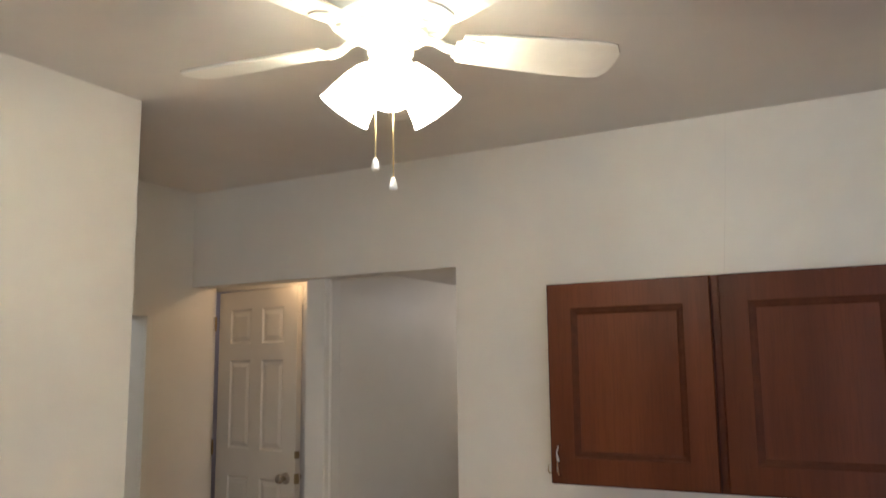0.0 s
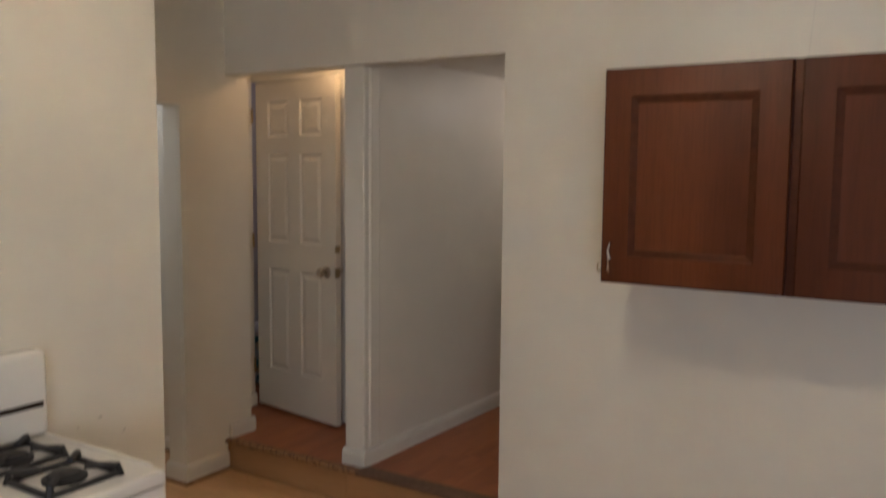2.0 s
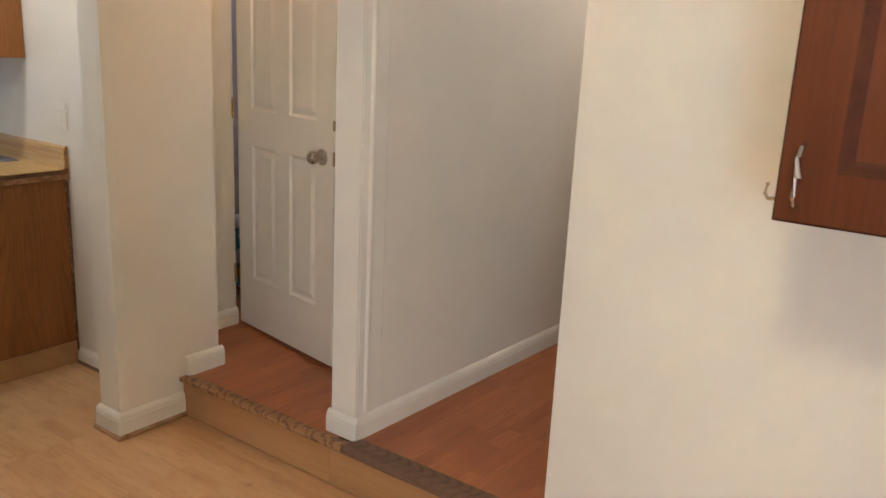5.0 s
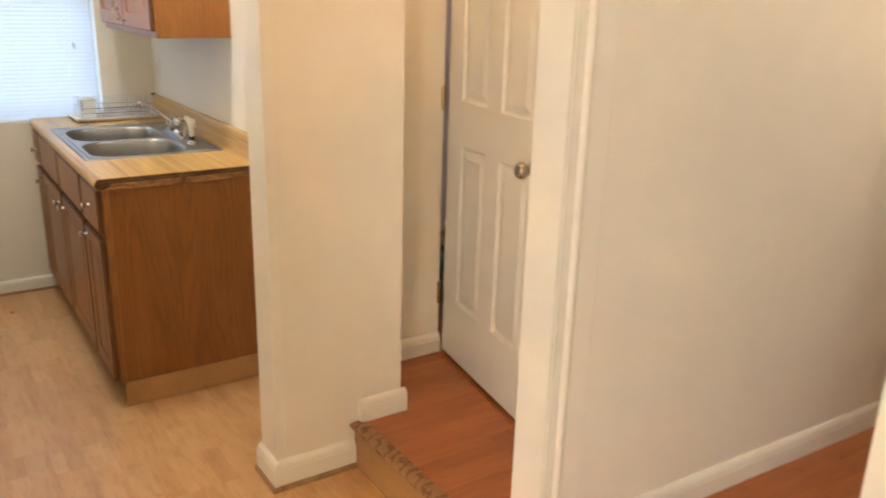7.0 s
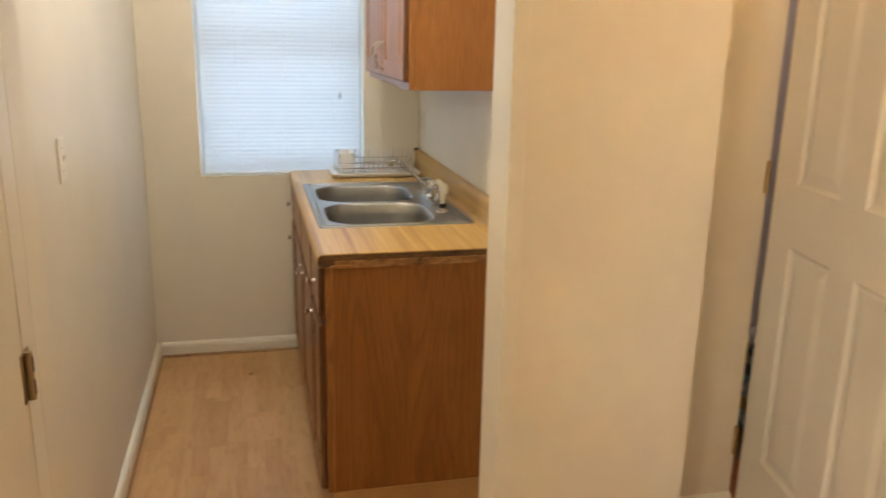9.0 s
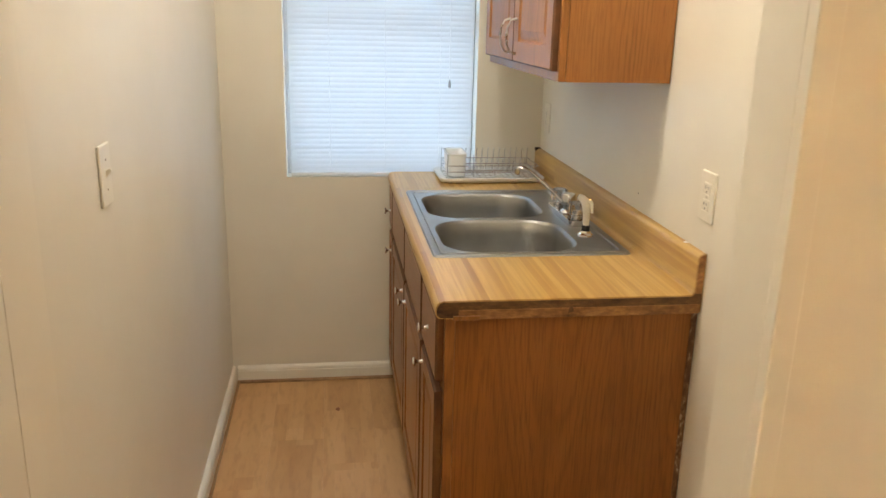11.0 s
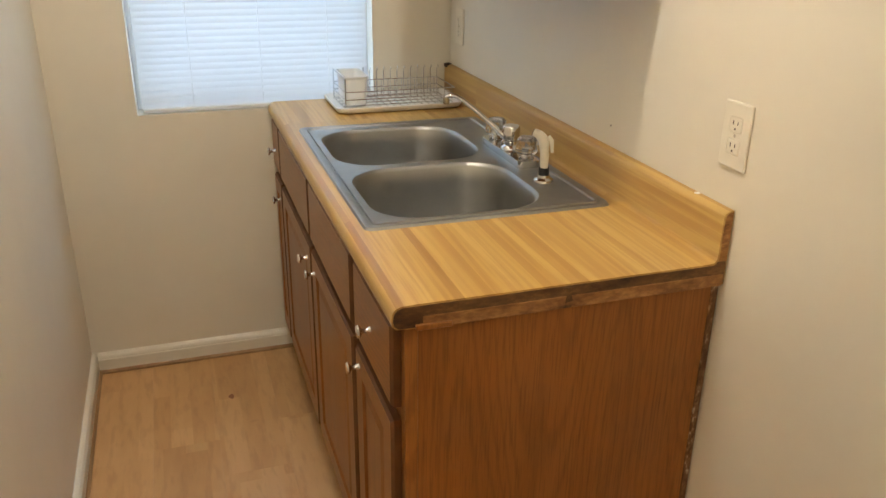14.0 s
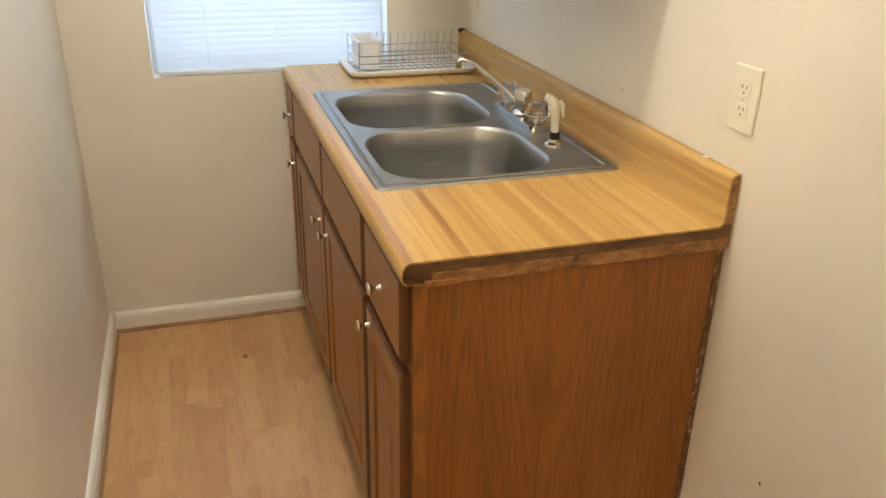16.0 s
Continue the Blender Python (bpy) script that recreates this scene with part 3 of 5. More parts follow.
skewed(skirting("y", PART_X1, 1, PART_Y + 0.0002, 7.5, STEP, False))
skirting("x", PART_Y, -1, PART_X0 - 0.018, PART_X1 + 0.018, STEP, False)
skewed(skirting("y", PART_X0, -1, PART_Y + 0.0002, ALC_Y, STEP, False))
skirting("y", CX, 1, 4.80, COL_END + 0.018, STEP, False)
skirting("y", ALC_X, 1, COL_END, 5.352, STEP, False)

# corner trims where the two wall ends were boxed in
for bx in ((PART_X0 - 0.004, PART_X1 + 0.004, PART_Y - 0.005, PART_Y + 0.002, STEP + 0.088, HEAD),
           (CX - 0.02, CX + 0.0035, COL_Y - 0.0035, COL_Y + 0.03, 0.106, 1.955), (CXB - 0.003, CX - 0.0205, COL_Y - 0.003, COL_Y + 0.002, 0.106, 1.955)):
    structure("trim", box(*bx, 0.002), M_TRIM, "white painted corner trim board", "trim")

CASING = [(0, 0.0022), (0.0045, 0.0022), (0.006, 0.008), (0.004, 0.012), (0.004, 0.034), (0.007, 0.038), (0.010, 0.042), (0.0115, 0.048), (0.0105, 0.054), (0.007, 0.058), (0.0022, 0.060), (0.0018, 0.120), (0, 0.128)]
skewed(structure("trim", prism([(PART_X1 + d, PART_Y + u) for d, u in CASING], "z", STEP + 0.088, HEAD + 0.02), M_TRIM, "white beaded casing down the partition's corner", "trim"))

# ---- window with a closed blind ----
win = thing("window_1", "kitchen window with vinyl frame behind a closed blind", "window", (WIN_X - 0.1, 4.155, WZ0), kind="structure")
fx0, fx1 = WIN_X - 0.135, WIN_X - 0.085
for nm, bx in (("frame", (fx0, fx1, WY0, WY0 + 0.016, WZ0, WZ1)), ("frame", (fx0, fx1, WY1 - 0.016, WY1, WZ0, WZ1)), ("frame", (fx0, fx1, WY0 + 0.016, WY1 - 0.016, WZ0, WZ0 + 0.04)),
               ("frame", (fx0, fx1, WY0 + 0.016, WY1 - 0.016, WZ1 - 0.04, WZ1)), ("sash_rail", (fx0, fx1, WY0 + 0.016, WY1 - 0.016, 1.49, 1.53))):
    part(nm, box(*bx, 0.004), M_OUT, win)
M_GLASS = plain("window_glass", (0.95, 0.97, 1.0), 0.02, 0.0, transmission=1.0)
for z0, z1 in ((WZ0 + 0.04, 1.49), (1.53, WZ1 - 0.04)):
    pane = part("pane", box(fx0 + 0.022, fx0 + 0.027, WY0 + 0.016, WY1 - 0.016, z0, z1), M_GLASS, win)
    pane.visible_shadow = False

blind = thing("window_blind", "white vinyl mini blind, lowered and closed, daylight behind", "blind", (WIN_X - 0.03, 4.145, WZ0))
BY0, BY1 = 3.783, 4.514
for i in range(57):
    z = 0.915 + i * 0.0202
    rnd = random.Random(i)
    sag = rnd.uniform(-0.0006, 0.0006)
    bm = bmesh.new()
    rows = []
    for k in range(5):
        s = (k - 2) / 2
        rows.append([bm.verts.new((WIN_X - 0.018 + -s * 0.0066 - (1 - s * s) * 0.0020, y, z + sag * (j - 2) * 0.5 + s * 0.0130)) for j, y in enumerate(np.linspace(BY0, BY1, 5))])
    for ra, rb in zip(rows, rows[1:]):
        for j in range(4):
            bm.faces.new((ra[j], ra[j + 1], rb[j + 1], rb[j]))
    bmesh.ops.solidify(bm, geom=bm.faces[:], thickness=0.0005)
    part("slat", bm, M_SLAT, blind, smooth=True)
part("bottom_rail", box(WIN_X - 0.032, WIN_X - 0.006, BY0, BY1, 0.894, 0.906, 0.003), M_WHITE, blind)
part("head_rail", box(WIN_X - 0.055, WIN_X - 0.012, BY0, BY1, WZ1 - 0.03, WZ1 - 0.003, 0.003), M_WHITE, blind)
for y in (3.94, 4.16, 4.38):
    part("ladder_cord", tube([(WIN_X - 0.0075, y, 0.913), (WIN_X - 0.0075, y, WZ1 - 0.03)], 0.0009, 5), M_WHITE, blind)
part("pull_cord", tube([(WIN_X - 0.002, 4.418, 1.28), (WIN_X - 0.002, 4.416, 1.7), (WIN_X - 0.002, 4.412, WZ1 - 0.03)], 0.0012, 5), M_WHITE, blind)
part("tassel", lathe([(0, 0.0), (0.006, 0.003), (0.005, 0.02), (0.002, 0.032), (0, 0.034)], pose(WIN_X - 0.002, 4.418, 1.25), 10), plain("grey_tassel", (0.35, 0.36, 0.38), 0.5), blind, smooth=True)
bd = structure("backdrop", box(-12.1, -12.0, -6, 14, -2, 9), plain("hazy_distance", (0.55, 0.6, 0.65), 0.9), "pale hazy distance outside the window", "backdrop")


# ---- electrical plates ----
def outlet(m, label):
    """A duplex socket; its plate faces -y of m."""
    ob = thing("wall_outlet", label, "outlet", m.translation)

    def put(bm):
        bmesh.ops.transform(bm, matrix=m, verts=bm.verts[:])
        return bm
    part("plate", put(box(-0.036, 0.036, -0.006, 0.0, -0.0585, 0.0585, 0.0028)), M_IVORY, ob)
    for z in (-0.0195, 0.0195):
        face = part("socket", put(box(-0.0165, 0.0165, -0.0074, -0.004, z - 0.014, z + 0.014, 0.003)), M_IVORY, ob)
        for x, h in ((-0.0060, 0.0038), (0.0060, 0.0030)):
            part("slot", put(box(x - 0.0009, x + 0.0009, -0.0079, -0.0070, z + 0.003 - h, z + 0.003 + h)), M_SLOT, face)
        part("slot", put(box(-0.0018, 0.0018, -0.0079, -0.0070, z - 0.009, z - 0.0055)), M_SLOT, face)
    part("screw", put(lathe([(0.003, 0), (0.0022, 0.001), (0, 0.0012)], pose(0, -0.006, 0, 90), 10)), M_NICKEL, ob)
    return ob


outlet(pose(-4.722, WY, 1.141), "ivory duplex wall outlet above the counter's end")
outlet(pose(-6.165, WY, 1.147), "ivory duplex wall outlet near the window corner")
outlet(pose(-0.89, WY, 0.437), "white duplex wall outlet low on the wall below the cabinet")

sw = thing("light_switch", "ivory toggle light switch on the blank kitchen wall", "switch", (-4.59, KL_Y, 1.222))
part("plate", box(-4.626, -4.554, KL_Y, KL_Y + 0.006, 1.163, 1.281, 0.0028), M_IVORY, sw)
part("toggle", prism([(KL_Y + 0.005, 1.215), (KL_Y + 0.016, 1.229), (KL_Y + 0.014, 1.235), (KL_Y + 0.005, 1.231)], "x", -4.594, -4.586), M_IVORY, sw)
for z in (1.193, 1.251):
    part("screw", lathe([(0.003, 0), (0.0022, 0.001), (0, 0.0012)], pose(-4.59, KL_Y + 0.006, z, -90), 10), M_NICKEL, sw)


# ---- doors ----
def six_panels(w):
    s, mid = 0.115 * w / 0.72, 0.10 * w / 0.72
    pw = (w - 2 * s - mid) / 2
    cols = ((s, s + pw), (s + pw + mid, w - s))
    rows = ((0.24, 0.86), (1.02, 1.545), (1.645, 1.855))
    return [(a, b, c, d) for a, b in cols for c, d in rows]


RAISED = ((0.010, 0.007), (0.018, 0.008), (0.042, 0.002))


def knob(parent, at, rz, name="knob"):
    m = pose(*at, 90, 0, rz)
    k = part(name, lathe([(0.033, 0), (0.033, 0.006), (0.028, 0.010), (0.013, 0.012), (0.012, 0.028), (0.020, 0.034), (0.0265, 0.043), (0.0265, 0.055), (0.021, 0.063), (0.0, 0.0645)], m, 24), M_NICKEL, parent, "satin nickel door knob", smooth=True)
    return k


DOOR_W, DOOR_H, DOOR_ANG = 0.730, 1.966, -9.5
HINGE = (-4.238, 5.350)
door = thing("door_1", "white six-panel door standing ajar, nickel knobs", "door", (HINGE[0], HINGE[1], STEP), kind="structure")
dm = pose(HINGE[0] + 0.025, HINGE[1], STEP + 0.022, 0, 0, DOOR_ANG)
part("leaf", panelled(DOOR_W, DOOR_H, 0.035, six_panels(DOOR_W), RAISED, dm, True), M_DOOR, door)
kp = dm @ Vector((DOOR_W - 0.075, 0, 0.878))
knob(door, kp, DOOR_ANG)
kp = dm @ Vector((DOOR_W - 0.075, 0.035, 0.878))
knob(door, kp, DOOR_ANG + 180)
for dz, hh in ((0.878, 0.028), (1.01, 0.02)):
    bm = box(DOOR_W - 0.008, DOOR_W + 0.0015, -0.0012, 0.029, dz - hh, dz + hh)
    bmesh.ops.transform(bm, matrix=dm, verts=bm.verts[:])
    part("latch_plate", bm, M_BRONZE, door)
for z in (0.42, 1.20, 1.96):
    hg = part("hinge", tube([(HINGE[0], HINGE[1] - 0.006, z - 0.045), (HINGE[0], HINGE[1] - 0.006, z + 0.045)], 0.006, 10), M_BRASS, door, "old brass hinge")
    bm = box(-0.001, 0.002, 0.0, 0.032, z - 0.044 - STEP - 0.022, z + 0.044 - STEP - 0.022)
    bmesh.ops.transform(bm, matrix=dm, verts=bm.verts[:])
    part("hinge_leaf", bm, M_BRASS, hg)
    part("hinge_leaf", box(ALC_X - 0.033, ALC_X - 0.0005, 5.3525, 5.3555, z - 0.044, z + 0.044), M_BRASS, hg)
for nm, bx in (("casing", (-3.582, -3.515, 5.358, 5.376, STEP, 2.225)), ("casing", (ALC_X + 0.001, -3.5825, 5.358, 5.3745, 2.165, 2.225))):
    tagged(part("trim", box(*bx, 0.002, 1), M_TRIM), "white painted door casing", "trim", kind="structure")

# the kitchen's own door, folded back along the wall
d2 = thing("door_2", "cream flush door folded back against the wall, bronze hinges", "door", (-3.83, 3.58, 0.01), kind="structure")
part("leaf", box(-3.800, -3.03, 3.555, 3.590, 0.012, 1.94, 0.002, 1), M_DOOR, d2)
for z in (0.953, 1.75, 0.20):
    hg = part("hinge", tube([(-3.806, 3.597, z - 0.045), (-3.806, 3.597, z + 0.045)], 0.007, 10), M_BRONZE, d2, "tarnished bronze hinge")
    part("hinge_leaf", box(-3.803, -3.781, 3.5895, 3.592, z - 0.045, z + 0.045), M_BRONZE, hg)
    part("hinge_leaf", box(-3.833, -3.809, 3.5895, 3.592, z - 0.045, z + 0.045), M_BRONZE, hg)
    for dz in (-0.022, 0.022):
        part("notch", box(-3.8085, -3.8035, 3.6015, 3.6046, z + dz - 0.014, z + dz + 0.014), M_SLOT, hg)
tagged(part("trim", box(CX + 0.002, -3.811, 3.537, 3.5885, 0.0, 1.955, 0.002, 1), M_TRIM), "cream painted door post at the kitchen doorway", "trim", kind="structure")


# Dark strip added in the hinge gap; its colour stands for the shade there.
part("gap_shade", box(-3.8108, -3.8002, 3.545, 3.574, 0.02, 1.935), M_OAKEDGE, d2, "dark strip added for the shade in the gap by the hinges")


# ---- cabinets ----
def small_knob(parent, x, y, z):
    part("knob", lathe([(0.0075, 0), (0.006, 0.003), (0.0042, 0.012), (0.0055, 0.017), (0.0115, 0.020), (0.0130, 0.023), (0.0115, 0.026), (0, 0.0280)], pose(x, y, z, 90), 18), M_CHROME, parent, "small chrome knob", smooth=True)


FY = 4.178            # faces of the base cabinets' doors
OAK_RINGS = ((0.004, 0.006), (0.010, 0.007), (0.032, 0.0015))


def base_front(ob, x0, x1, knobs, drawer_knob, knob_z):
    """One drawer front over one door; drawer_knob is its height or 0, knobs and knob_z place the door's."""
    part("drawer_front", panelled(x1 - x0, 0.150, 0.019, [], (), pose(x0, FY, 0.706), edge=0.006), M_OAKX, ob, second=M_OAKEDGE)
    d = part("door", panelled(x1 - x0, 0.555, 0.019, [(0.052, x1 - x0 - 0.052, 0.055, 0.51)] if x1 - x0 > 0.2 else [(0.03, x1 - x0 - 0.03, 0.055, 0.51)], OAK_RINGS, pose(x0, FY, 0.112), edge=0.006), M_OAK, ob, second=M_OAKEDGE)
    if drawer_knob:
        small_knob(ob, (x0 + x1) / 2, FY, drawer_knob)
    small_knob(d, knobs, FY, knob_z)


def base_unit(x0, x1, label, fronts, top=0.867):
    ob = thing("base_cabinet", label, "cabinet", ((x0 + x1) / 2, 4.5, 0), "base cabinets under the counter")
    part("body", box(x0, x1, 4.220, 4.796, 0.10, top), M_PANEL, ob)
    bm = bmesh.new()
    edges = sorted({x0, x1, *[f[1] + 0.016 for f in fronts[1:]]})
    for e in edges:
        box(max(x0, e - 0.026), min(x1, e + 0.026), 4.1975, 4.2198, 0.10, 0.867, bm=bm)
    for z0, z1 in ((0.10, 0.125), (0.665, 0.715), (0.84, 0.867)):
        box(x0 + 0.0265, x1 - 0.0265, 4.1985, 4.2198, z0, z1, bm=bm)
    part("face_frame", bm, M_OAK, ob)
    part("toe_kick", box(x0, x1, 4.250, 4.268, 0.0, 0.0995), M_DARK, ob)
    for f in fronts:
        base_front(ob, *f)
    return ob


near = base_unit(-5.040, -4.712, "oak base cabinet with one drawer and door, worn side panel", [(-5.012, -4.735, -4.985, 0.779, 0.637)])
part("side_panel", box(-4.7118, -4.708, 4.2205, 4.788, 0.103, 0.866), M_PANEL, near, "grained oak veneer side panel")
part("stile", box(-4.7118, -4.7065, 4.197, 4.220, 0.103, 0.866, 0.001, 1), M_OAK, near)
part("base_strip", box(-4.7118, -4.702, 4.212, 4.79, 0.001, 0.103, 0.001, 1), M_RISER, near, "pale laminate strip along the floor")
part("scribe", box(-4.711, -4.7055, 4.7885, 4.802, 0.05, 0.866), M_CHIPPED, near, "chipped edge by the wall")
base_unit(-6.100, -5.0405, "oak sink base cabinet with two doors and false drawers", [(-5.538, -5.056, -5.50, 0, 0.620), (-6.083, -5.570, -5.61, 0, 0.622)], 0.70)
far = base_unit(WIN_X + 0.002, -6.1005, "narrow oak base cabinet by the window wall", [(-6.250, -6.115, -6.14, 0.766, 0.612)])

# counter with rolled nose and splash, cut for the sink
ctr = thing("countertop", "butcher-block laminate countertop with rolled edge and splash", "countertop", (-5.48, 4.5, 0.87))
NOSE = [(4.200, 0.8675), (4.180, 0.869), (4.1735, 0.876), (4.172, 0.886), (4.1735, 0.897), (4.179, 0.906), (4.190, 0.9105), (4.212, 0.911)]
SPL = [(4.773, 0.911), (4.779, 0.913), (4.7825, 0.917), (4.784, 0.923), (4.784, 0.996), (4.7865, 1.005), (4.793, 1.010), (4.804, 1.011), (4.804, 0.8675)]
CX0, CX1, SX0, SX1 = WIN_X + 0.001, -4.697, -5.86, -5.042
bm = bmesh.new()
prism(NOSE + SPL, "x", SX1, CX1, bm)
prism(NOSE + SPL, "x", CX0, SX0, bm)
prism(NOSE + [(4.226, 0.911), (4.226, 0.8675)], "x", SX0, SX1, bm)
prism([(4.742, 0.8675), (4.742, 0.911)] + SPL, "x", SX0, SX1, bm)
part("top", bm, M_BUTCHER, ctr, smooth=True)
cap = [(4.206, 0.8700), (4.184, 0.8705), (4.1765, 0.877), (4.175, 0.886), (4.1765, 0.896), (4.181, 0.9035), (4.191, 0.9075), (4.775, 0.9075), (4.7815, 0.910), (4.785, 0.9145), (4.802, 0.9145), (4.802, 0.8700)]
# Worn board end toned darker: shade below the laminate lip is in its colour.
part("end_cap", prism(cap, "x", CX1, CX1 + 0.0015), M_KNOT_SHADE, ctr, "bare worn particle board end, toned dark for shade under the laminate")
upright = [(4.786, 0.915), (4.7875, 0.921), (4.7875, 0.995), (4.7895, 1.003), (4.795, 1.0075), (4.802, 1.008), (4.802, 0.915)]
part("splash_end", prism(upright, "x", CX1, CX1 + 0.0015), worn_edge("pale_particle_board", 1.25), ctr, "pale bare end of the splash")
part("splash_notch", box(CX0 + 0.0005, CX0 + 0.024, 4.7815, 4.8035, 1.0005, 1.0135, 0.002, 1), M_DARK, ctr, "dark broken corner of the splash")
part("end_strip", box(-4.712, CX1 + 0.003, 4.225, 4.800, 0.866, 0.889, 0.001, 1), M_WORN, ctr, "stained raw wood strip")
part("knot", prism([(4.474, 0.906), (4.497, 0.905), (4.490, 0.894), (4.494, 0.880), (4.480, 0.876), (4.483, 0.892)], "x", CX1 + 0.0012, CX1 + 0.0036), M_KNOT_SHADE, ctr, "dark knot in the raw end")
part("shim", box(CX1 + 0.001, CX1 + 0.008, 4.212, 4.274, 0.866, 0.876, 0.001, 1), M_OAK, ctr, "loose wood shim")
part("caulk_blob", lathe([(0, 0.002), (0.004, 0.0015), (0.006, 0)], pose(-4.80, 4.797, 1.0112), 10), M_WHITE, ctr, smooth=True)

# upper cabinet over the sink
up = thing("wall_cabinet", "honey oak wall cabinet with two raised-panel doors", "cabinet", (-5.45, 4.66, 1.375))
UX0, UX1, UZ0, UZ1 = -5.905, -5.003, 1.375, 2.13
part("body", box(UX0, UX1 - 0.0005, 4.528, WY - 0.002, UZ0 + 0.012, UZ1), M_UPOAK, up)
part("side_panel", box(UX1, UX1 + 0.004, 4.5285, WY - 0.003, UZ0, UZ1), M_UPOAK, up)
part("face_frame", box(UX0, UX1 + 0.004, 4.509, 4.5278, UZ0, UZ1, 0.0015, 1), M_UPOAK, up)
for x0, x1, kx in ((-5.895, -5.462, -5.50), (-5.448, -5.018, -5.41)):
    d = part("door", panelled(x1 - x0, 0.70, 0.018, [(0.055, x1 - x0 - 0.055, 0.055, 0.645)], OAK_RINGS, pose(x0, 4.4905, UZ0 + 0.03), edge=0.005), M_UPOAK, up, second=M_OAKEDGE)
    part("handle", tube([(kx, 4.490, 1.425), (kx, 4.472, 1.43), (kx, 4.462, 1.45), (kx, 4.459, 1.475), (kx, 4.462, 1.50), (kx, 4.472, 1.52), (kx, 4.490, 1.525)], [0.0045, 0.003, 0.0032, 0.004, 0.0032, 0.003, 0.0045], 8), M_NICKEL, d, "curved chrome pull", smooth=True)

# cherry cabinet in the dining room
ch = thing("wall_cabinet", "dark cherry-stained wall cabinet with recessed-panel doors", "cabinet", (-0.45, 4.6, 1.25))
HX0, HX1, HZ0, HZ1, HY = -1.622, 0.21, 1.252, 1.978, 4.375
part("body", box(HX0 + 0.001, HX1 - 0.001, HY + 0.041, WY - 0.002, HZ0 + 0.004, HZ1), M_CHERRY, ch)
part("face_frame", box(HX0, HX1, HY + 0.021, HY + 0.0405, HZ0, HZ1 - 0.001, 0.0015, 1), M_CHERRYX, ch)
CH_RINGS = ((0.007, 0.0022), (0.016, 0.0032), (0.024, 0.0058), (0.034, 0.0062))
dw = 0.582
for i in range(3):
    x0 = HX0 + 0.004 + i * (dw + 0.036)
    d = part("door", panelled(dw, HZ1 - HZ0 - 0.014, 0.0205, [(0.088, dw - 0.088, 0.088, HZ1 - HZ0 - 0.102)], CH_RINGS, pose(x0, HY, HZ0 + 0.008), edge=0.004, groove=(0, 1, 2)), M_CHERRY, ch, second=M_CHERRYEDGE)
    kx = x0 + 0.032 if i != 1 else x0 + dw - 0.032
    part("handle", tube([(kx, HY, 1.285), (kx, HY - 0.016, 1.289), (kx - 0.002, HY - 0.024, 1.305), (kx + 0.002, HY - 0.027, 1.338), (kx - 0.002, HY - 0.024, 1.372), (kx, HY - 0.016, 1.388), (kx, HY, 1.392)], [0.005, 0.004, 0.0045, 0.006, 0.0045, 0.004, 0.005], 8), M_CHROME, d, "curved satin pull", smooth=True)
part("side_clip", tube([(HX0 + 0.002, HY + 0.03, 1.290), (HX0 - 0.018, HY + 0.03, 1.288), (HX0 - 0.024, HY + 0.03, 1.297), (HX0 - 0.021, HY + 0.03, 1.316)], 0.0034, 7), M_BRONZE, ch, "small tarnished metal hook")


# ---- sink, tap, rack ----
def round_rect(x0, x1, y0, y1, r, n=7):
    pts = []
    for cx, cy, a0 in ((x1 - r, y1 - r, 0), (x0 + r, y1 - r, 90), (x0 + r, y0 + r, 180), (x1 - r, y0 + r, 270)):
        for i in range(n + 1):
            a = radians(a0 + 90 * i / n)
            pts.append((cx + r * math.cos(a), cy + r * math.sin(a)))
    return pts


def shrink(box4, d):
    return (box4[0] + d, box4[1] - d, box4[2] + d, box4[3] - d)


SKX0, SKX1, SKY0, SKY1, RIM = -5.873, -5.030, 4.209, 4.756, 0.9165
BOWLS = ((-5.425, -5.068, 4.248, 4.638), (-5.812, -5.455, 4.248, 4.638))
sink = thing("kitchen_sink", "stainless steel double-bowl drop-in sink, empty and dull", "sink", (-5.45, 4.48, 0.911))
bm = bmesh.new()


def loop(pts, z):
    return [bm.verts.new((x, y, z)) for x, y in pts]


def bridge(a, b):
    for i in range(len(a)):
        bm.faces.new((a[i], a[(i + 1) % len(a)], b[(i + 1) % len(a)], b[i]))


outer = (SKX0, SKX1, SKY0, SKY1)
l0 = loop(round_rect(*outer, 0.018), 0.9113)
l1 = loop(round_rect(*shrink(outer, 0.003), 0.018), RIM)
l2 = loop(round_rect(*shrink(outer, 0.011), 0.014), RIM + 0.001)
l3 = loop(round_rect(*shrink(outer, 0.017), 0.012), RIM - 0.0025)
for a, b in ((l0, l1), (l1, l2), (l2, l3)):
    bridge(a, b)
inner_edges = [bm.edges.get((l3[i], l3[(i + 1) % len(l3)])) for i in range(len(l3))]
tops = []
for bw in BOWLS:
    t = loop(round_rect(*bw, 0.105), RIM - 0.0025)
    tops.append(t)
    inner_edges += [bm.edges.new((t[i], t[(i + 1) % len(t)])) for i in range(len(t))]
bmesh.ops.triangle_fill(bm, edges=inner_edges, use_beauty=True)
part("deck", bm, M_STEEL, sink, smooth=True)
bm = bmesh.new()
prev = loop(round_rect(*shrink(outer, 0.021), 0.012), RIM - 0.003)
for d, z in ((0.0225, RIM + 0.0008), (0.0245, RIM + 0.0012), (0.0275, RIM - 0.003)):
    cur = loop(round_rect(*shrink(outer, d), 0.012), z)
    bridge(prev, cur)
    prev = cur
part("rim_bead", bm, M_STEEL, sink, smooth=True)
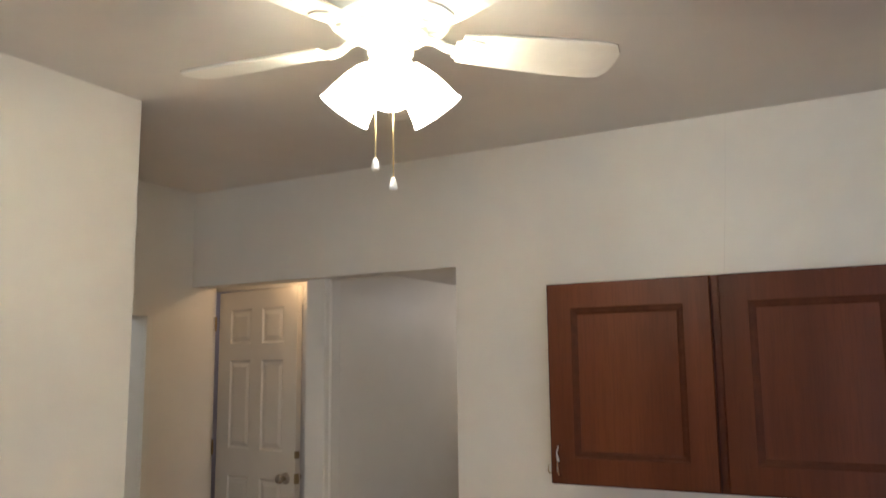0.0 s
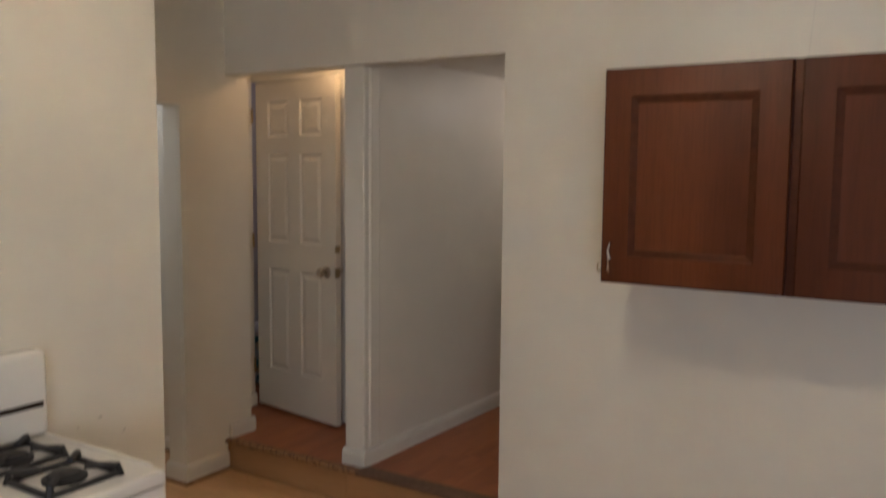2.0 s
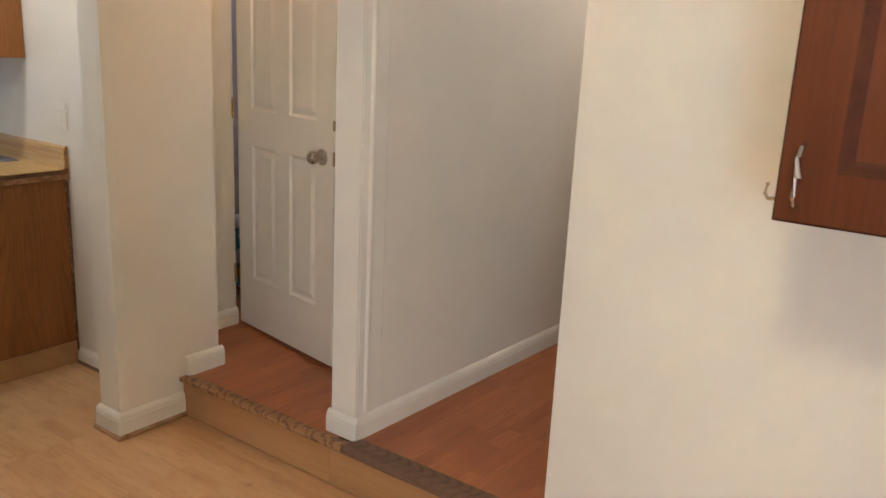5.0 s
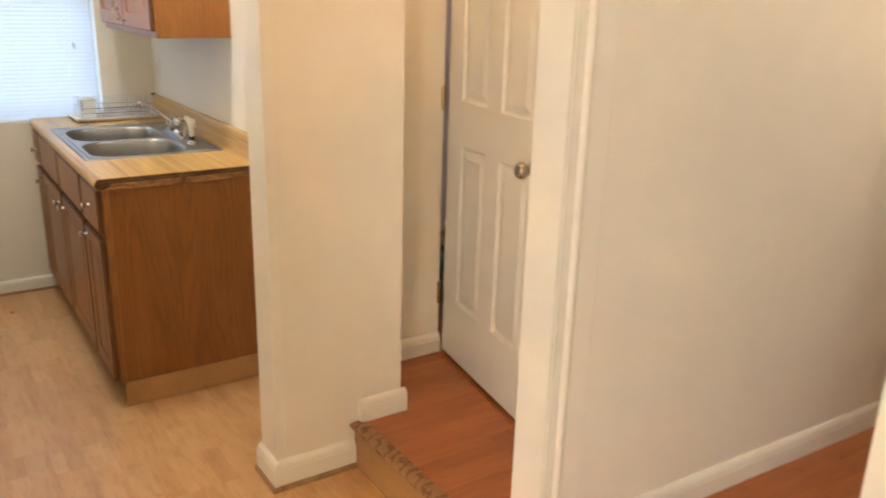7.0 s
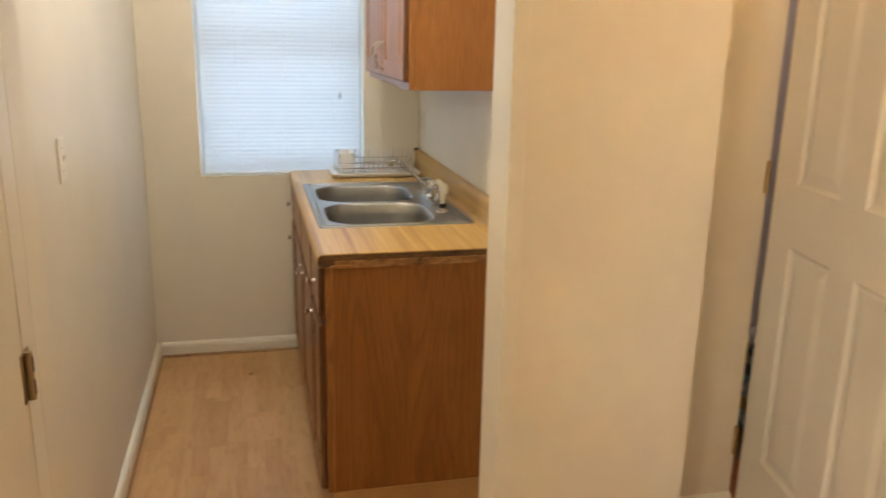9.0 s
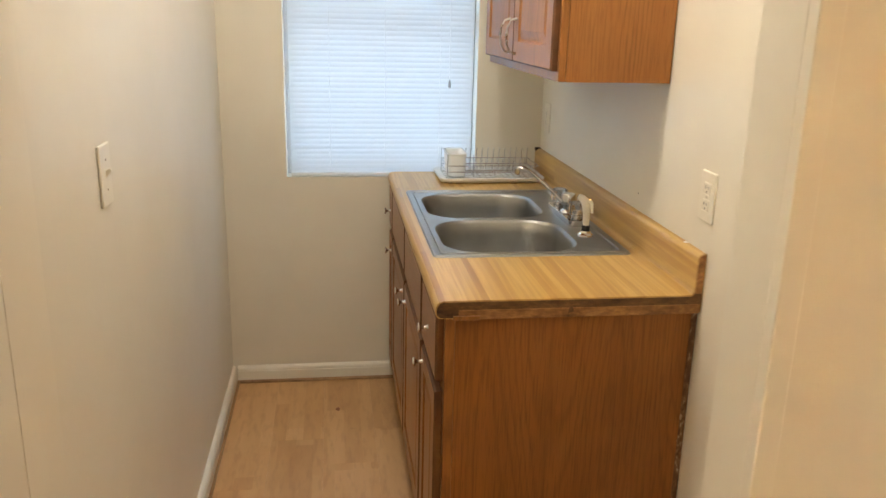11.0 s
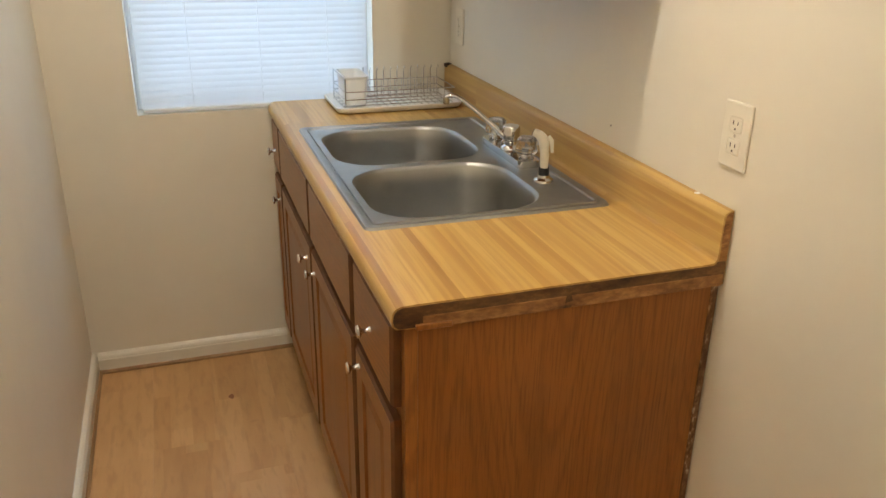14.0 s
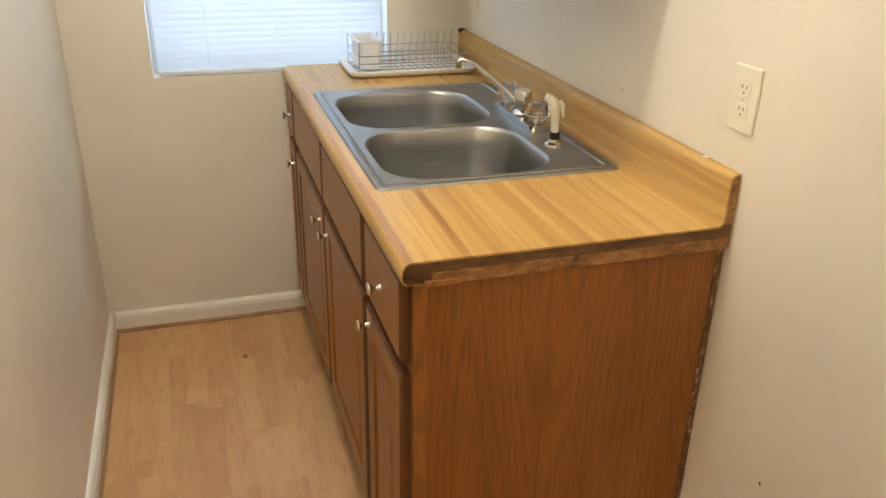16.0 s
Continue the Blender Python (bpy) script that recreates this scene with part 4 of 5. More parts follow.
for bw, t in zip(BOWLS, (0, 1)):
    bm = bmesh.new()
    prev = loop(round_rect(*bw, 0.105), RIM - 0.0025)
    for d, z in ((0.003, RIM - 0.005), (0.007, RIM - 0.012), (0.010, RIM - 0.05), (0.016, RIM - 0.13), (0.026, RIM - 0.155), (0.05, RIM - 0.168), (0.10, RIM - 0.172)):
        cur = loop(round_rect(*shrink(bw, d), max(0.105 - d * 0.6, 0.03)), z)
        bridge(prev, cur)
        prev = cur
    bm.faces.new(prev)
    b = part("bowl", bm, M_STEEL, sink, smooth=True)
    part("drain", lathe([(0.045, -0.001), (0.045, 0.002), (0.036, 0.003), (0.030, -0.002), (0, -0.003)], pose((bw[0] + bw[1]) / 2, 4.46, RIM - 0.170), 20), M_CHROME, b, smooth=True)
part("hole_plug", lathe([(0.004, 0), (0.003, 0.0006), (0, 0.0007)], pose(-5.44, 4.232, RIM - 0.0022), 10), M_RUBBER, sink)

tap = thing("kitchen_faucet", "chrome two-handle faucet with clear acrylic knobs", "faucet", (-5.455, 4.695, RIM))
TY, TX, TZ = 4.695, -5.455, RIM - 0.002
part("base_plate", prism(round_rect(TX - 0.130, TX + 0.130, TY - 0.031, TY + 0.026, 0.014), "z", TZ, TZ + 0.018), M_CHROME, tap, smooth=True)
part("body", lathe([(0.027, 0.012), (0.024, 0.022), (0.017, 0.028), (0.017, 0.038), (0.022, 0.042), (0.023, 0.072), (0.020, 0.077), (0, 0.078)], pose(TX, TY, TZ), 24), M_CHROME, tap, smooth=True)
SP = [(TX, TY - 0.01, TZ + 0.040), (TX - 0.012, TY - 0.035, TZ + 0.066), (TX - 0.030, TY - 0.080, TZ + 0.108), (TX - 0.046, TY - 0.118, TZ + 0.140), (TX - 0.052, TY - 0.136, TZ + 0.150), (TX - 0.056, TY - 0.150, TZ + 0.151), (TX - 0.058, TY - 0.158, TZ + 0.146)]
spout = part("spout", tube(SP, [0.0080, 0.0066, 0.0058, 0.0054, 0.0056, 0.0060, 0.0058], 12), M_CHROME, tap, smooth=True)
part("aerator", lathe([(0.0070, 0.0), (0.0080, 0.002), (0.0080, 0.013), (0.006, 0.016), (0, 0.016)], pose(TX - 0.058, TY - 0.158, TZ + 0.129), 16), M_BRONZE, spout, smooth=True)
for s in (-1, 1):
    h = part("handle", lathe([(0.022, 0.014), (0.017, 0.024), (0.019, 0.028), (0.027, 0.034), (0.029, 0.042), (0.026, 0.066), (0.021, 0.072), (0, 0.073)], pose(TX + s * 0.102, TY, TZ), 10), M_ACRYLIC, tap, "faceted clear acrylic knob")
    part("stem", lathe([(0.009, 0.014), (0.008, 0.045), (0, 0.046)], pose(TX + s * 0.102, TY, TZ), 12), M_CHROME, h)

spr = thing("sink_sprayer", "cream plastic side sprayer with black collar in chrome holder", "sprayer", (-5.228, 4.684, RIM))
sx, sy = -5.228, 4.684
part("holder", lathe([(0.024, 0.0), (0.023, 0.004), (0.016, 0.009), (0.0145, 0.015), (0, 0.015)], pose(sx, sy, TZ), 20), M_CHROME, spr, smooth=True)
part("collar", lathe([(0.0115, 0.0), (0.0125, 0.003), (0.012, 0.017), (0, 0.017)], pose(sx, sy, TZ + 0.0145), 16), M_RUBBER, spr, smooth=True)
part("grip", tube([(sx, sy, TZ + 0.031), (sx - 0.001, sy, TZ + 0.060), (sx - 0.003, sy - 0.002, TZ + 0.088), (sx - 0.007, sy - 0.006, TZ + 0.102), (sx - 0.013, sy - 0.013, TZ + 0.110)], [0.0088, 0.0105, 0.0125, 0.0122, 0.0105], 14), M_IVORY, spr, smooth=True)
part("trigger", tube([(sx + 0.003, sy + 0.005, TZ + 0.106), (sx + 0.011, sy + 0.010, TZ + 0.097), (sx + 0.013, sy + 0.012, TZ + 0.070)], [0.0055, 0.0055, 0.0035], 8), M_IVORY, spr, smooth=True)
part("nozzle", tube([(sx - 0.012, sy - 0.012, TZ + 0.109), (sx - 0.020, sy - 0.021, TZ + 0.112)], [0.0100, 0.0090], 14), M_IVORY, spr, smooth=True)
part("outlet_face", tube([(sx - 0.0200, sy - 0.0210, TZ + 0.1120), (sx - 0.0215, sy - 0.0225, TZ + 0.1125)], 0.0070, 12), M_RUBBER, spr)

# dish rack: tray, wires, caddy
TR = (-6.250, -6.005, 4.352, 4.768)
CT = 0.911
tray = thing("drain_tray", "white plastic drainboard tray with raised rim", "tray", (-6.13, 4.56, CT))
bm = bmesh.new()
prev = loop(round_rect(*shrink(TR, 0.02), 0.03), CT + 0.0005)
first = prev
for d, z in ((0.008, CT + 0.004), (0.001, CT + 0.014), (0.0, CT + 0.020), (0.003, CT + 0.022), (0.008, CT + 0.020), (0.014, CT + 0.010), (0.022, CT + 0.006)):
    cur = loop(round_rect(*shrink(TR, d), 0.032), z)
    bridge(prev, cur)
    prev = cur
bm.faces.new(prev)
bm.faces.new(first[::-1])
part("tray", bm, M_WHITE, tray, smooth=True)
rack = thing("dish_rack", "chrome wire dish rack, empty, standing in a white tray", "dish rack", (-6.13, 4.56, CT + 0.006))
RX0, RX1, RY0, RY1, RZ = -6.222, -6.035, 4.385, 4.742, CT + 0.008


def wire(pts, r=0.0016, parent=rack, name="wire"):
    part(name, tube(pts, r, 6), M_WIRE, parent)


for z in (RZ + 0.004, RZ + 0.032, RZ + 0.056):
    wire([(RX0, RY0, z), (RX1, RY0, z), (RX1, RY1, z), (RX0, RY1, z), (RX0, RY0, z)], 0.0019, name="rim_wire")
for i in range(11):
    y = RY0 + 0.115 + i * (RY1 - RY0 - 0.125) / 10
    wire([(RX0 + 0.03, y, RZ + 0.006), (RX0 + 0.031, y, RZ + 0.092), (RX0 + 0.040, y, RZ + 0.104), (RX0 + 0.049, y, RZ + 0.098)], name="prong")
    wire([(RX1, y, RZ + 0.056), (RX1, y, RZ + 0.003), (RX0, y, RZ + 0.003), (RX0, y, RZ + 0.056)], name="cross_wire")
for i in range(4):
    x = RX0 + 0.03 + i * 0.042
    wire([(x, RY0, RZ + 0.0065), (x, RY1, RZ + 0.0065)], name="long_wire")
for x in (RX0, RX1):
    for y in (RY0, RY0 + 0.10):
        wire([(x, y, RZ), (x, y, RZ + 0.098)], 0.0019, name="post")
wire([(RX0, RY0, RZ + 0.098), (RX1, RY0, RZ + 0.098)], 0.0019, name="post")
cad = thing("utensil_caddy", "white plastic utensil cup hooked in the dish rack", "utensil holder", (-6.12, 4.44, CT + 0.012))
ca = (-6.195, -6.050, 4.390, 4.462)
bm = bmesh.new()
prev = loop(round_rect(*shrink(ca, 0.008), 0.012, 4), RZ + 0.010)
first = prev
for d, z in ((0.004, RZ + 0.014), (0.0, RZ + 0.094), (-0.003, RZ + 0.096), (-0.003, RZ + 0.101), (0.002, RZ + 0.101), (0.006, RZ + 0.09), (0.009, RZ + 0.018)):
    cur = loop(round_rect(*shrink(ca, d), 0.013, 4), z)
    bridge(prev, cur)
    prev = cur
bm.faces.new(prev)
bm.faces.new(first[::-1])
part("cup", bm, M_WHITE, cad, smooth=True)

# ---- stove ----
stove = thing("gas_stove", "white enamel gas range with black grates", "stove", (-2.4, 2.57, 0))
Y0, Y1, BX, FX = 2.190, 2.950, -2.69, -2.135
part("body", box(BX, FX, Y0, Y1, 0.06, 0.80, 0.004), M_ENAMEL, stove)
part("foot_rail", box(BX + 0.05, FX - 0.06, Y0 + 0.02, Y1 - 0.02, 0.0, 0.0598), M_DARK, stove)
part("control_panel", prism([(FX - 0.05, 0.8002), (FX + 0.012, 0.8002), (FX + 0.004, 0.872), (FX - 0.05, 0.872)], "y", Y0 + 0.001, Y1 - 0.001), M_ENAMEL, stove)
part("panel_gap", box(FX - 0.05, FX + 0.001, Y0 + 0.004, Y1 - 0.004, 0.8722, 0.8758), M_DARK, stove)
bm = box(BX, FX + 0.018, Y0 - 0.002, Y1 + 0.002, 0.876, 0.922, 0.014, 4)
part("cooktop", bm, M_ENAMEL, stove, smooth=True)
for y0, y1 in ((Y0 + 0.002, Y0 + 0.014), (Y1 - 0.014, Y1 - 0.002)):
    part("lip", box(BX + 0.04, FX - 0.03, y0, y1, 0.9205, 0.927, 0.003), M_ENAMEL, stove)
part("backguard", box(BX - 0.005, -2.618, Y0, Y1, 0.9225, 1.195, 0.022, 4), M_ENAMEL, stove, smooth=True)
part("trim_strip", box(-2.6178, -2.614, Y0 + 0.02, Y1 - 0.02, 1.020, 1.036), M_DARK, stove)
part("clock_panel", box(-2.6178, -2.615, 2.42, 2.72, 1.07, 1.14, 0.001, 1), M_OVEN, stove)
for y in (2.30, 2.375, 2.745, 2.820):
    k = part("knob", lathe([(0.027, 0), (0.027, 0.004), (0.021, 0.008), (0.019, 0.024), (0.016, 0.028), (0, 0.0285)], pose(FX + 0.0085, y, 0.836, 0, 84, 0), 24), M_WHITE, stove, smooth=True)
    bm = box(-0.004, 0.004, -0.018, 0.018, 0.024, 0.034, 0.002)
    bmesh.ops.transform(bm, matrix=pose(FX + 0.0085, y, 0.836, 0, 84, 0) @ pose(0, 0, 0, 0, 0, 70), verts=bm.verts[:])
    part("pointer", bm, M_WHITE, k)
    part("marking", box(FX + 0.0060, FX + 0.0072, y + 0.036, y + 0.058, 0.852, 0.8545), M_SLOT, k)
part("vent_slot", box(FX - 0.002, FX + 0.0022, Y0 + 0.015, Y1 - 0.004, 0.790, 0.797), M_DARK, stove)
for z in (0.768, 0.778):
    part("vent_slot", box(FX, FX + 0.0022, Y0 + 0.015, Y1 - 0.03, z, z + 0.0045), M_DARK, stove)
od = part("oven_door", box(FX + 0.0005, FX + 0.030, Y0 + 0.004, Y1 - 0.004, 0.245, 0.760, 0.006, 3), M_ENAMEL, stove)
part("window", box(FX + 0.0302, FX + 0.033, Y0 + 0.165, Y1 - 0.165, 0.36, 0.665, 0.001, 1), M_OVEN, od, "dark oven window")
part("handle", tube([(FX + 0.03, Y0 + 0.03, 0.728), (FX + 0.052, Y0 + 0.05, 0.735), (FX + 0.058, Y0 + 0.12, 0.737), (FX + 0.060, 2.57, 0.738), (FX + 0.058, Y1 - 0.12, 0.737), (FX + 0.052, Y1 - 0.05, 0.735), (FX + 0.03, Y1 - 0.03, 0.728)], 0.016, 12), M_ENAMEL, od, smooth=True)
part("drawer", box(FX + 0.0005, FX + 0.026, Y0 + 0.004, Y1 - 0.004, 0.075, 0.235, 0.006, 3), M_ENAMEL, stove)
for bx, by in ((-2.50, 2.36), (-2.27, 2.36), (-2.50, 2.78), (-2.27, 2.78)):
    part("burner", lathe([(0.050, 0.0), (0.050, 0.010), (0.038, 0.013), (0.036, 0.020), (0.030, 0.024), (0, 0.025)], pose(bx, by, 0.9215), 20), M_IRON, stove, smooth=True)
    g = bmesh.new()
    for k in range(4):
        a = radians(45 + 90 * k)
        d = Vector((math.cos(a), math.sin(a), 0))
        c = Vector((bx, by, 0.9215))
        tube([c + d * 0.125, c + d * 0.118 + Vector((0, 0, 0.030)), c + d * 0.045 + Vector((0, 0, 0.034))], 0.0085, 6, g)
    for k in range(4):
        a, b = radians(45 + 90 * k), radians(135 + 90 * k)
        tube([Vector((bx + 0.122 * math.cos(a), by + 0.122 * math.sin(a), 0.930)), Vector((bx + 0.122 * math.cos(b), by + 0.122 * math.sin(b), 0.930))], 0.008, 6, g)
    part("grate", g, M_IRON, stove, "black cast iron grate")

# Moved and unevenly scaled to fit the camera's view.
stove.location = (-2.580, 2.668, 0)
stove.scale = (1.007, 1.097, 0.928)

# ---- ceiling fan with light kit ----
fan = thing("ceiling_fan", "white five-blade ceiling fan with lit frosted glass shades", "ceiling fan", (FAN[0], FAN[1], CEIL))
FM = pose(FAN[0], FAN[1], 0)
part("canopy", lathe([(0.0, 2.659), (0.036, 2.659), (0.034, 2.650), (0.024, 2.643), (0.021, 2.634), (0.012, 2.628), (0, 2.628)], FM, 28), M_FANGREY, fan, smooth=True)
part("downrod", lathe([(0.013, 2.545), (0.013, 2.618)], FM, 14), M_FANGREY, fan, smooth=True)
M_VENT = plain("vent_grey", (0.22, 0.24, 0.22), 0.6)
mot = part("motor", lathe([(0, 2.574), (0.05, 2.573), (0.112, 2.565), (0.142, 2.551), (0.153, 2.530), (0.154, 2.494), (0.140, 2.476), (0.09, 2.467), (0, 2.465)], FM, 40), M_FANGREY, fan, smooth=True)
for k in range(36):
    a = radians(10 * k)
    m = pose(FAN[0] + 0.1490 * math.cos(a), FAN[1] + 0.1490 * math.sin(a), 2.539, 0, 0, 10 * k)
    bm = box(-0.002, 0.0008, -0.0020, 0.0020, -0.0075, 0.0075)
    bmesh.ops.transform(bm, matrix=m @ pose(0, 0, 0, 0, -29, 0), verts=bm.verts[:])
    part("vent_slot", bm, M_VENT, mot)
part("hub", lathe([(0, 2.466), (0.088, 2.465), (0.088, 2.444), (0.07, 2.436), (0.045, 2.431), (0, 2.431)], FM, 32), M_BLADE, fan, smooth=True)
part("switch_housing", lathe([(0, 2.432), (0.040, 2.432), (0.052, 2.427), (0.054, 2.42), (0.054, 2.405), (0.045, 2.392), (0.03, 2.385), (0, 2.384)], FM, 28), M_BLADE, fan, smooth=True)
BL = [(0.17, -0.046), (0.24, -0.056), (0.40, -0.064), (0.52, -0.067), (0.555, -0.060), (0.572, -0.035), (0.575, 0.0), (0.572, 0.035), (0.555, 0.060), (0.52, 0.067), (0.40, 0.064), (0.24, 0.056), (0.17, 0.046)]
BL = [(x, y * 1.12) for x, y in BL]
for k in range(5):
    m = pose(FAN[0], FAN[1], 2.436, 0, 0, 115.3 + 72 * k) @ pose(0, 0, 0, -13, 0, 0)
    bm = prism(BL, "z", -0.0028, 0.0028)
    bmesh.ops.transform(bm, matrix=m, verts=bm.verts[:])
    bl = part("blade", bm, M_BLADE, fan, "white paddle blade")
    bm = prism([(x, y) if x < 0.2 else (x + 0.0015, y * 1.02) for x, y in BL], "z", 0.0029, 0.0040)
    bmesh.ops.transform(bm, matrix=m, verts=bm.verts[:])
    part("blade_top", bm, M_BLADE_EDGE, bl, "brown upper face")
    bm = bmesh.new()
    prism([(0.155, -0.03), (0.185, -0.042), (0.225, -0.035), (0.235, 0.0), (0.225, 0.035), (0.185, 0.042), (0.155, 0.03)], "z", -0.0075, -0.0030, bm)
    tube([(0.075, 0, 0.02), (0.105, 0, 0.014), (0.135, 0, -0.002), (0.165, 0, -0.005)], [0.013, 0.011, 0.011, 0.013], 8, bm)
    bmesh.ops.transform(bm, matrix=m, verts=bm.verts[:])
    part("blade_iron", bm, M_BLADE, fan, smooth=True)
for k in range(3):
    m = pose(FAN[0], FAN[1], 2.396, 0, 0, 302 + 120 * k) @ pose(0.030, 0, 0, 0, -42, 0)
    arm = part("lamp_arm", lathe([(0.016, 0.0), (0.019, -0.012), (0.022, -0.03), (0.0, -0.03)], m, 16), M_BLADE, fan, smooth=True)
    sh = lathe([(0.024, -0.022), (0.036, -0.040), (0.048, -0.071), (0.057, -0.107), (0.063, -0.138), (0.068, -0.150), (0.066, -0.150), (0.061, -0.137), (0.055, -0.107), (0.046, -0.072), (0.034, -0.042), (0.022, -0.026)], m, 28)
    part("shade", sh, M_SHADE, arm, "lit frosted white glass shade", smooth=True)
    part("bulb", lathe([(0, -0.132), (0.017, -0.125), (0.024, -0.108), (0.021, -0.088), (0.012, -0.066), (0.012, -0.031), (0, -0.031)], m, 16), M_SHADE, arm, smooth=True)
camdir = radians(-58)
for off, z in ((-0.034, 2.120), (0.006, 2.076)):
    px = FAN[0] + 0.045 * math.cos(camdir) - off * math.sin(camdir)
    py = FAN[1] + 0.045 * math.sin(camdir) + off * math.cos(camdir)
    ch_ = part("pull_chain", tube([(px, py, 2.40), (px, py, z + 0.02)], 0.0017, 6), M_BRASS, fan, "thin brass pull chain")
    part("chain_pull", lathe([(0, 0.0), (0.0085, 0.0015), (0.0095, 0.006), (0.0065, 0.022), (0.003, 0.028), (0, 0.028)], pose(px, py, z - 0.006), 14), M_WHITE, ch_, smooth=True)

# lamps above the doorways' view
al = thing("ceiling_lamp", "small lit globe lamp on the low alcove ceiling", "lamp", (-3.45, 5.16, 2.38))
part("base", lathe([(0, 2.379), (0.06, 2.379), (0.055, 2.36), (0.02, 2.352), (0, 2.352)], pose(-3.45, 5.16, 0), 20), M_WHITE, al, smooth=True)
part("bulb", lathe([(0, 2.352), (0.013, 2.351), (0.014, 2.325), (0.024, 2.300), (0.026, 2.285), (0.018, 2.268), (0, 2.262)], pose(-3.45, 5.16, 0), 16), M_LIT, al, smooth=True)
# Invented fixture for the hall fill, hidden behind the cabinet wall.
hl = thing("ceiling_lamp", "unseen ceiling lamp with a bare bulb, added to brighten the hall", "lamp", (-2.42, 6.3, 2.2))
part("base", lathe([(0, 2.199), (0.06, 2.199), (0.055, 2.18), (0.02, 2.172), (0, 2.172)], pose(-2.42, 6.3, 0), 20), M_WHITE, hl, smooth=True)
part("bulb", lathe([(0, 2.172), (0.013, 2.171), (0.014, 2.155), (0.024, 2.14), (0.026, 2.13), (0.018, 2.118), (0, 2.114)], pose(-2.42, 6.3, 0), 16), M_LIT, hl, smooth=True)
kl = thing("ceiling_lamp", "plain white flush ceiling lamp base in the kitchen", "lamp", (-4.88, 4.12, CEIL))
part("base", lathe([(0, 2.659), (0.08, 2.659), (0.075, 2.63), (0.03, 2.618), (0, 2.618)], pose(-4.88, 4.12, 0), 24), M_WHITE, kl, smooth=True)

# ---- things glimpsed past the ajar door ----
def printed():
    m, n, l, b = nodes_of("printed_plastic")
    v = coords(n, l, (1, 1, 1))
    t = n.new("ShaderNodeTexVoronoi")
    t.inputs["Scale"].default_value = 24
    l.new(v.outputs[0], t.inputs["Vector"])
    l.new(ramp_out(n, l, t.outputs["Color"], [(0.2, (0.03, 0.16, 0.20)), (0.4, (0.10, 0.36, 0.40)), (0.6, (0.62, 0.66, 0.64)), (0.78, (0.45, 0.33, 0.08)), (0.9, (0.04, 0.06, 0.07))]), b.inputs["Base Color"])
    b.inputs["Roughness"].default_value = 0.35
    return m


bag = thing("storage_bag", "teal and white printed plastic bag behind the ajar door", "bag", (-4.6, 5.85, STEP))
bm = box(-4.82, -4.38, 5.70, 6.05, STEP, 0.50, 0.05, 4)
part("sack", bm, printed(), bag, smooth=True)
bm = box(-4.78, -4.42, 5.71, 6.02, 0.495, 0.56, 0.03, 3)
part("top_fold", bm, M_WHITE, bag, smooth=True)

# ---- wall marks ----
M_SMUDGE = plain("grey_smudge", (0.60, 0.55, 0.47), 0.6, 0.2)
M_SPECK = plain("dark_speck", (0.10, 0.07, 0.05), 0.7)


def mark(axis, fixed, sign, u, z, w, h, material, rot=0):
    """A small flat scuff lying on a wall."""
    rnd = random.Random(int(u * 1000 + z * 10))
    pts = []
    for i in range(9):
        a = 2 * math.pi * i / 9
        r = rnd.uniform(0.6, 1.1)
        p, q = w / 2 * r * math.cos(a), h / 2 * r * math.sin(a)
        c, s = math.cos(radians(rot)), math.sin(radians(rot))
        pts.append((u + p * c - q * s, z + p * s + q * c))
    if axis == "y":
        bm = prism(pts, "x", fixed + sign * 0.0002, fixed + sign * 0.0009)
    else:
        bm = prism(pts, "y", fixed + sign * 0.0002, fixed + sign * 0.0009)
    tagged(part("scuff_mark", bm, material), "small scuff on the painted wall", "mark", "scuffs on the walls", "structure")


for u, z, w, h, r in ((3.21, 0.83, 0.014, 0.006, 20), (3.29, 0.845, 0.02, 0.008, 10), (3.375, 0.78, 0.018, 0.006, 35), (3.22, 0.61, 0.012, 0.005, 0)):
    mark("y", STOVE_X, 1, u, z, w, h, M_SMUDGE, r)
mark("x", WY, -1, -1.772, 0.246, 0.008, 0.016, M_SMUDGE)
mark("x", WY, -1, -5.149, 1.057, 0.005, 0.005, M_SPECK)
mark("x", WY, -1, -4.494, 0.474, 0.006, 0.009, M_SPECK)
seam = prism([(-1.0545, 2.02), (-1.0525, 2.02), (-1.030, 2.34), (-1.012, CEIL), (-1.014, CEIL), (-1.032, 2.34)], "y", WY - 0.0008, WY + 0.001)
structure("wall_seam", seam, plain("seam_filler", (0.72, 0.675, 0.585), 0.5, 0.1), "hairline plaster seam above the cherry cabinet", "crack")


spot = prism([(-5.968 + 0.014 * math.cos(a) * (1 + 0.3 * math.sin(3 * a)), 3.953 + 0.009 * math.sin(a)) for a in (2 * math.pi * i / 11 for i in range(11))], "z", 0.0003, 0.0009)
tagged(part("floor_stain", spot, plain("brown_stain", (0.27, 0.095, 0.035), 0.5)), "small dark brown stain on the laminate floor", "stain", kind="structure")


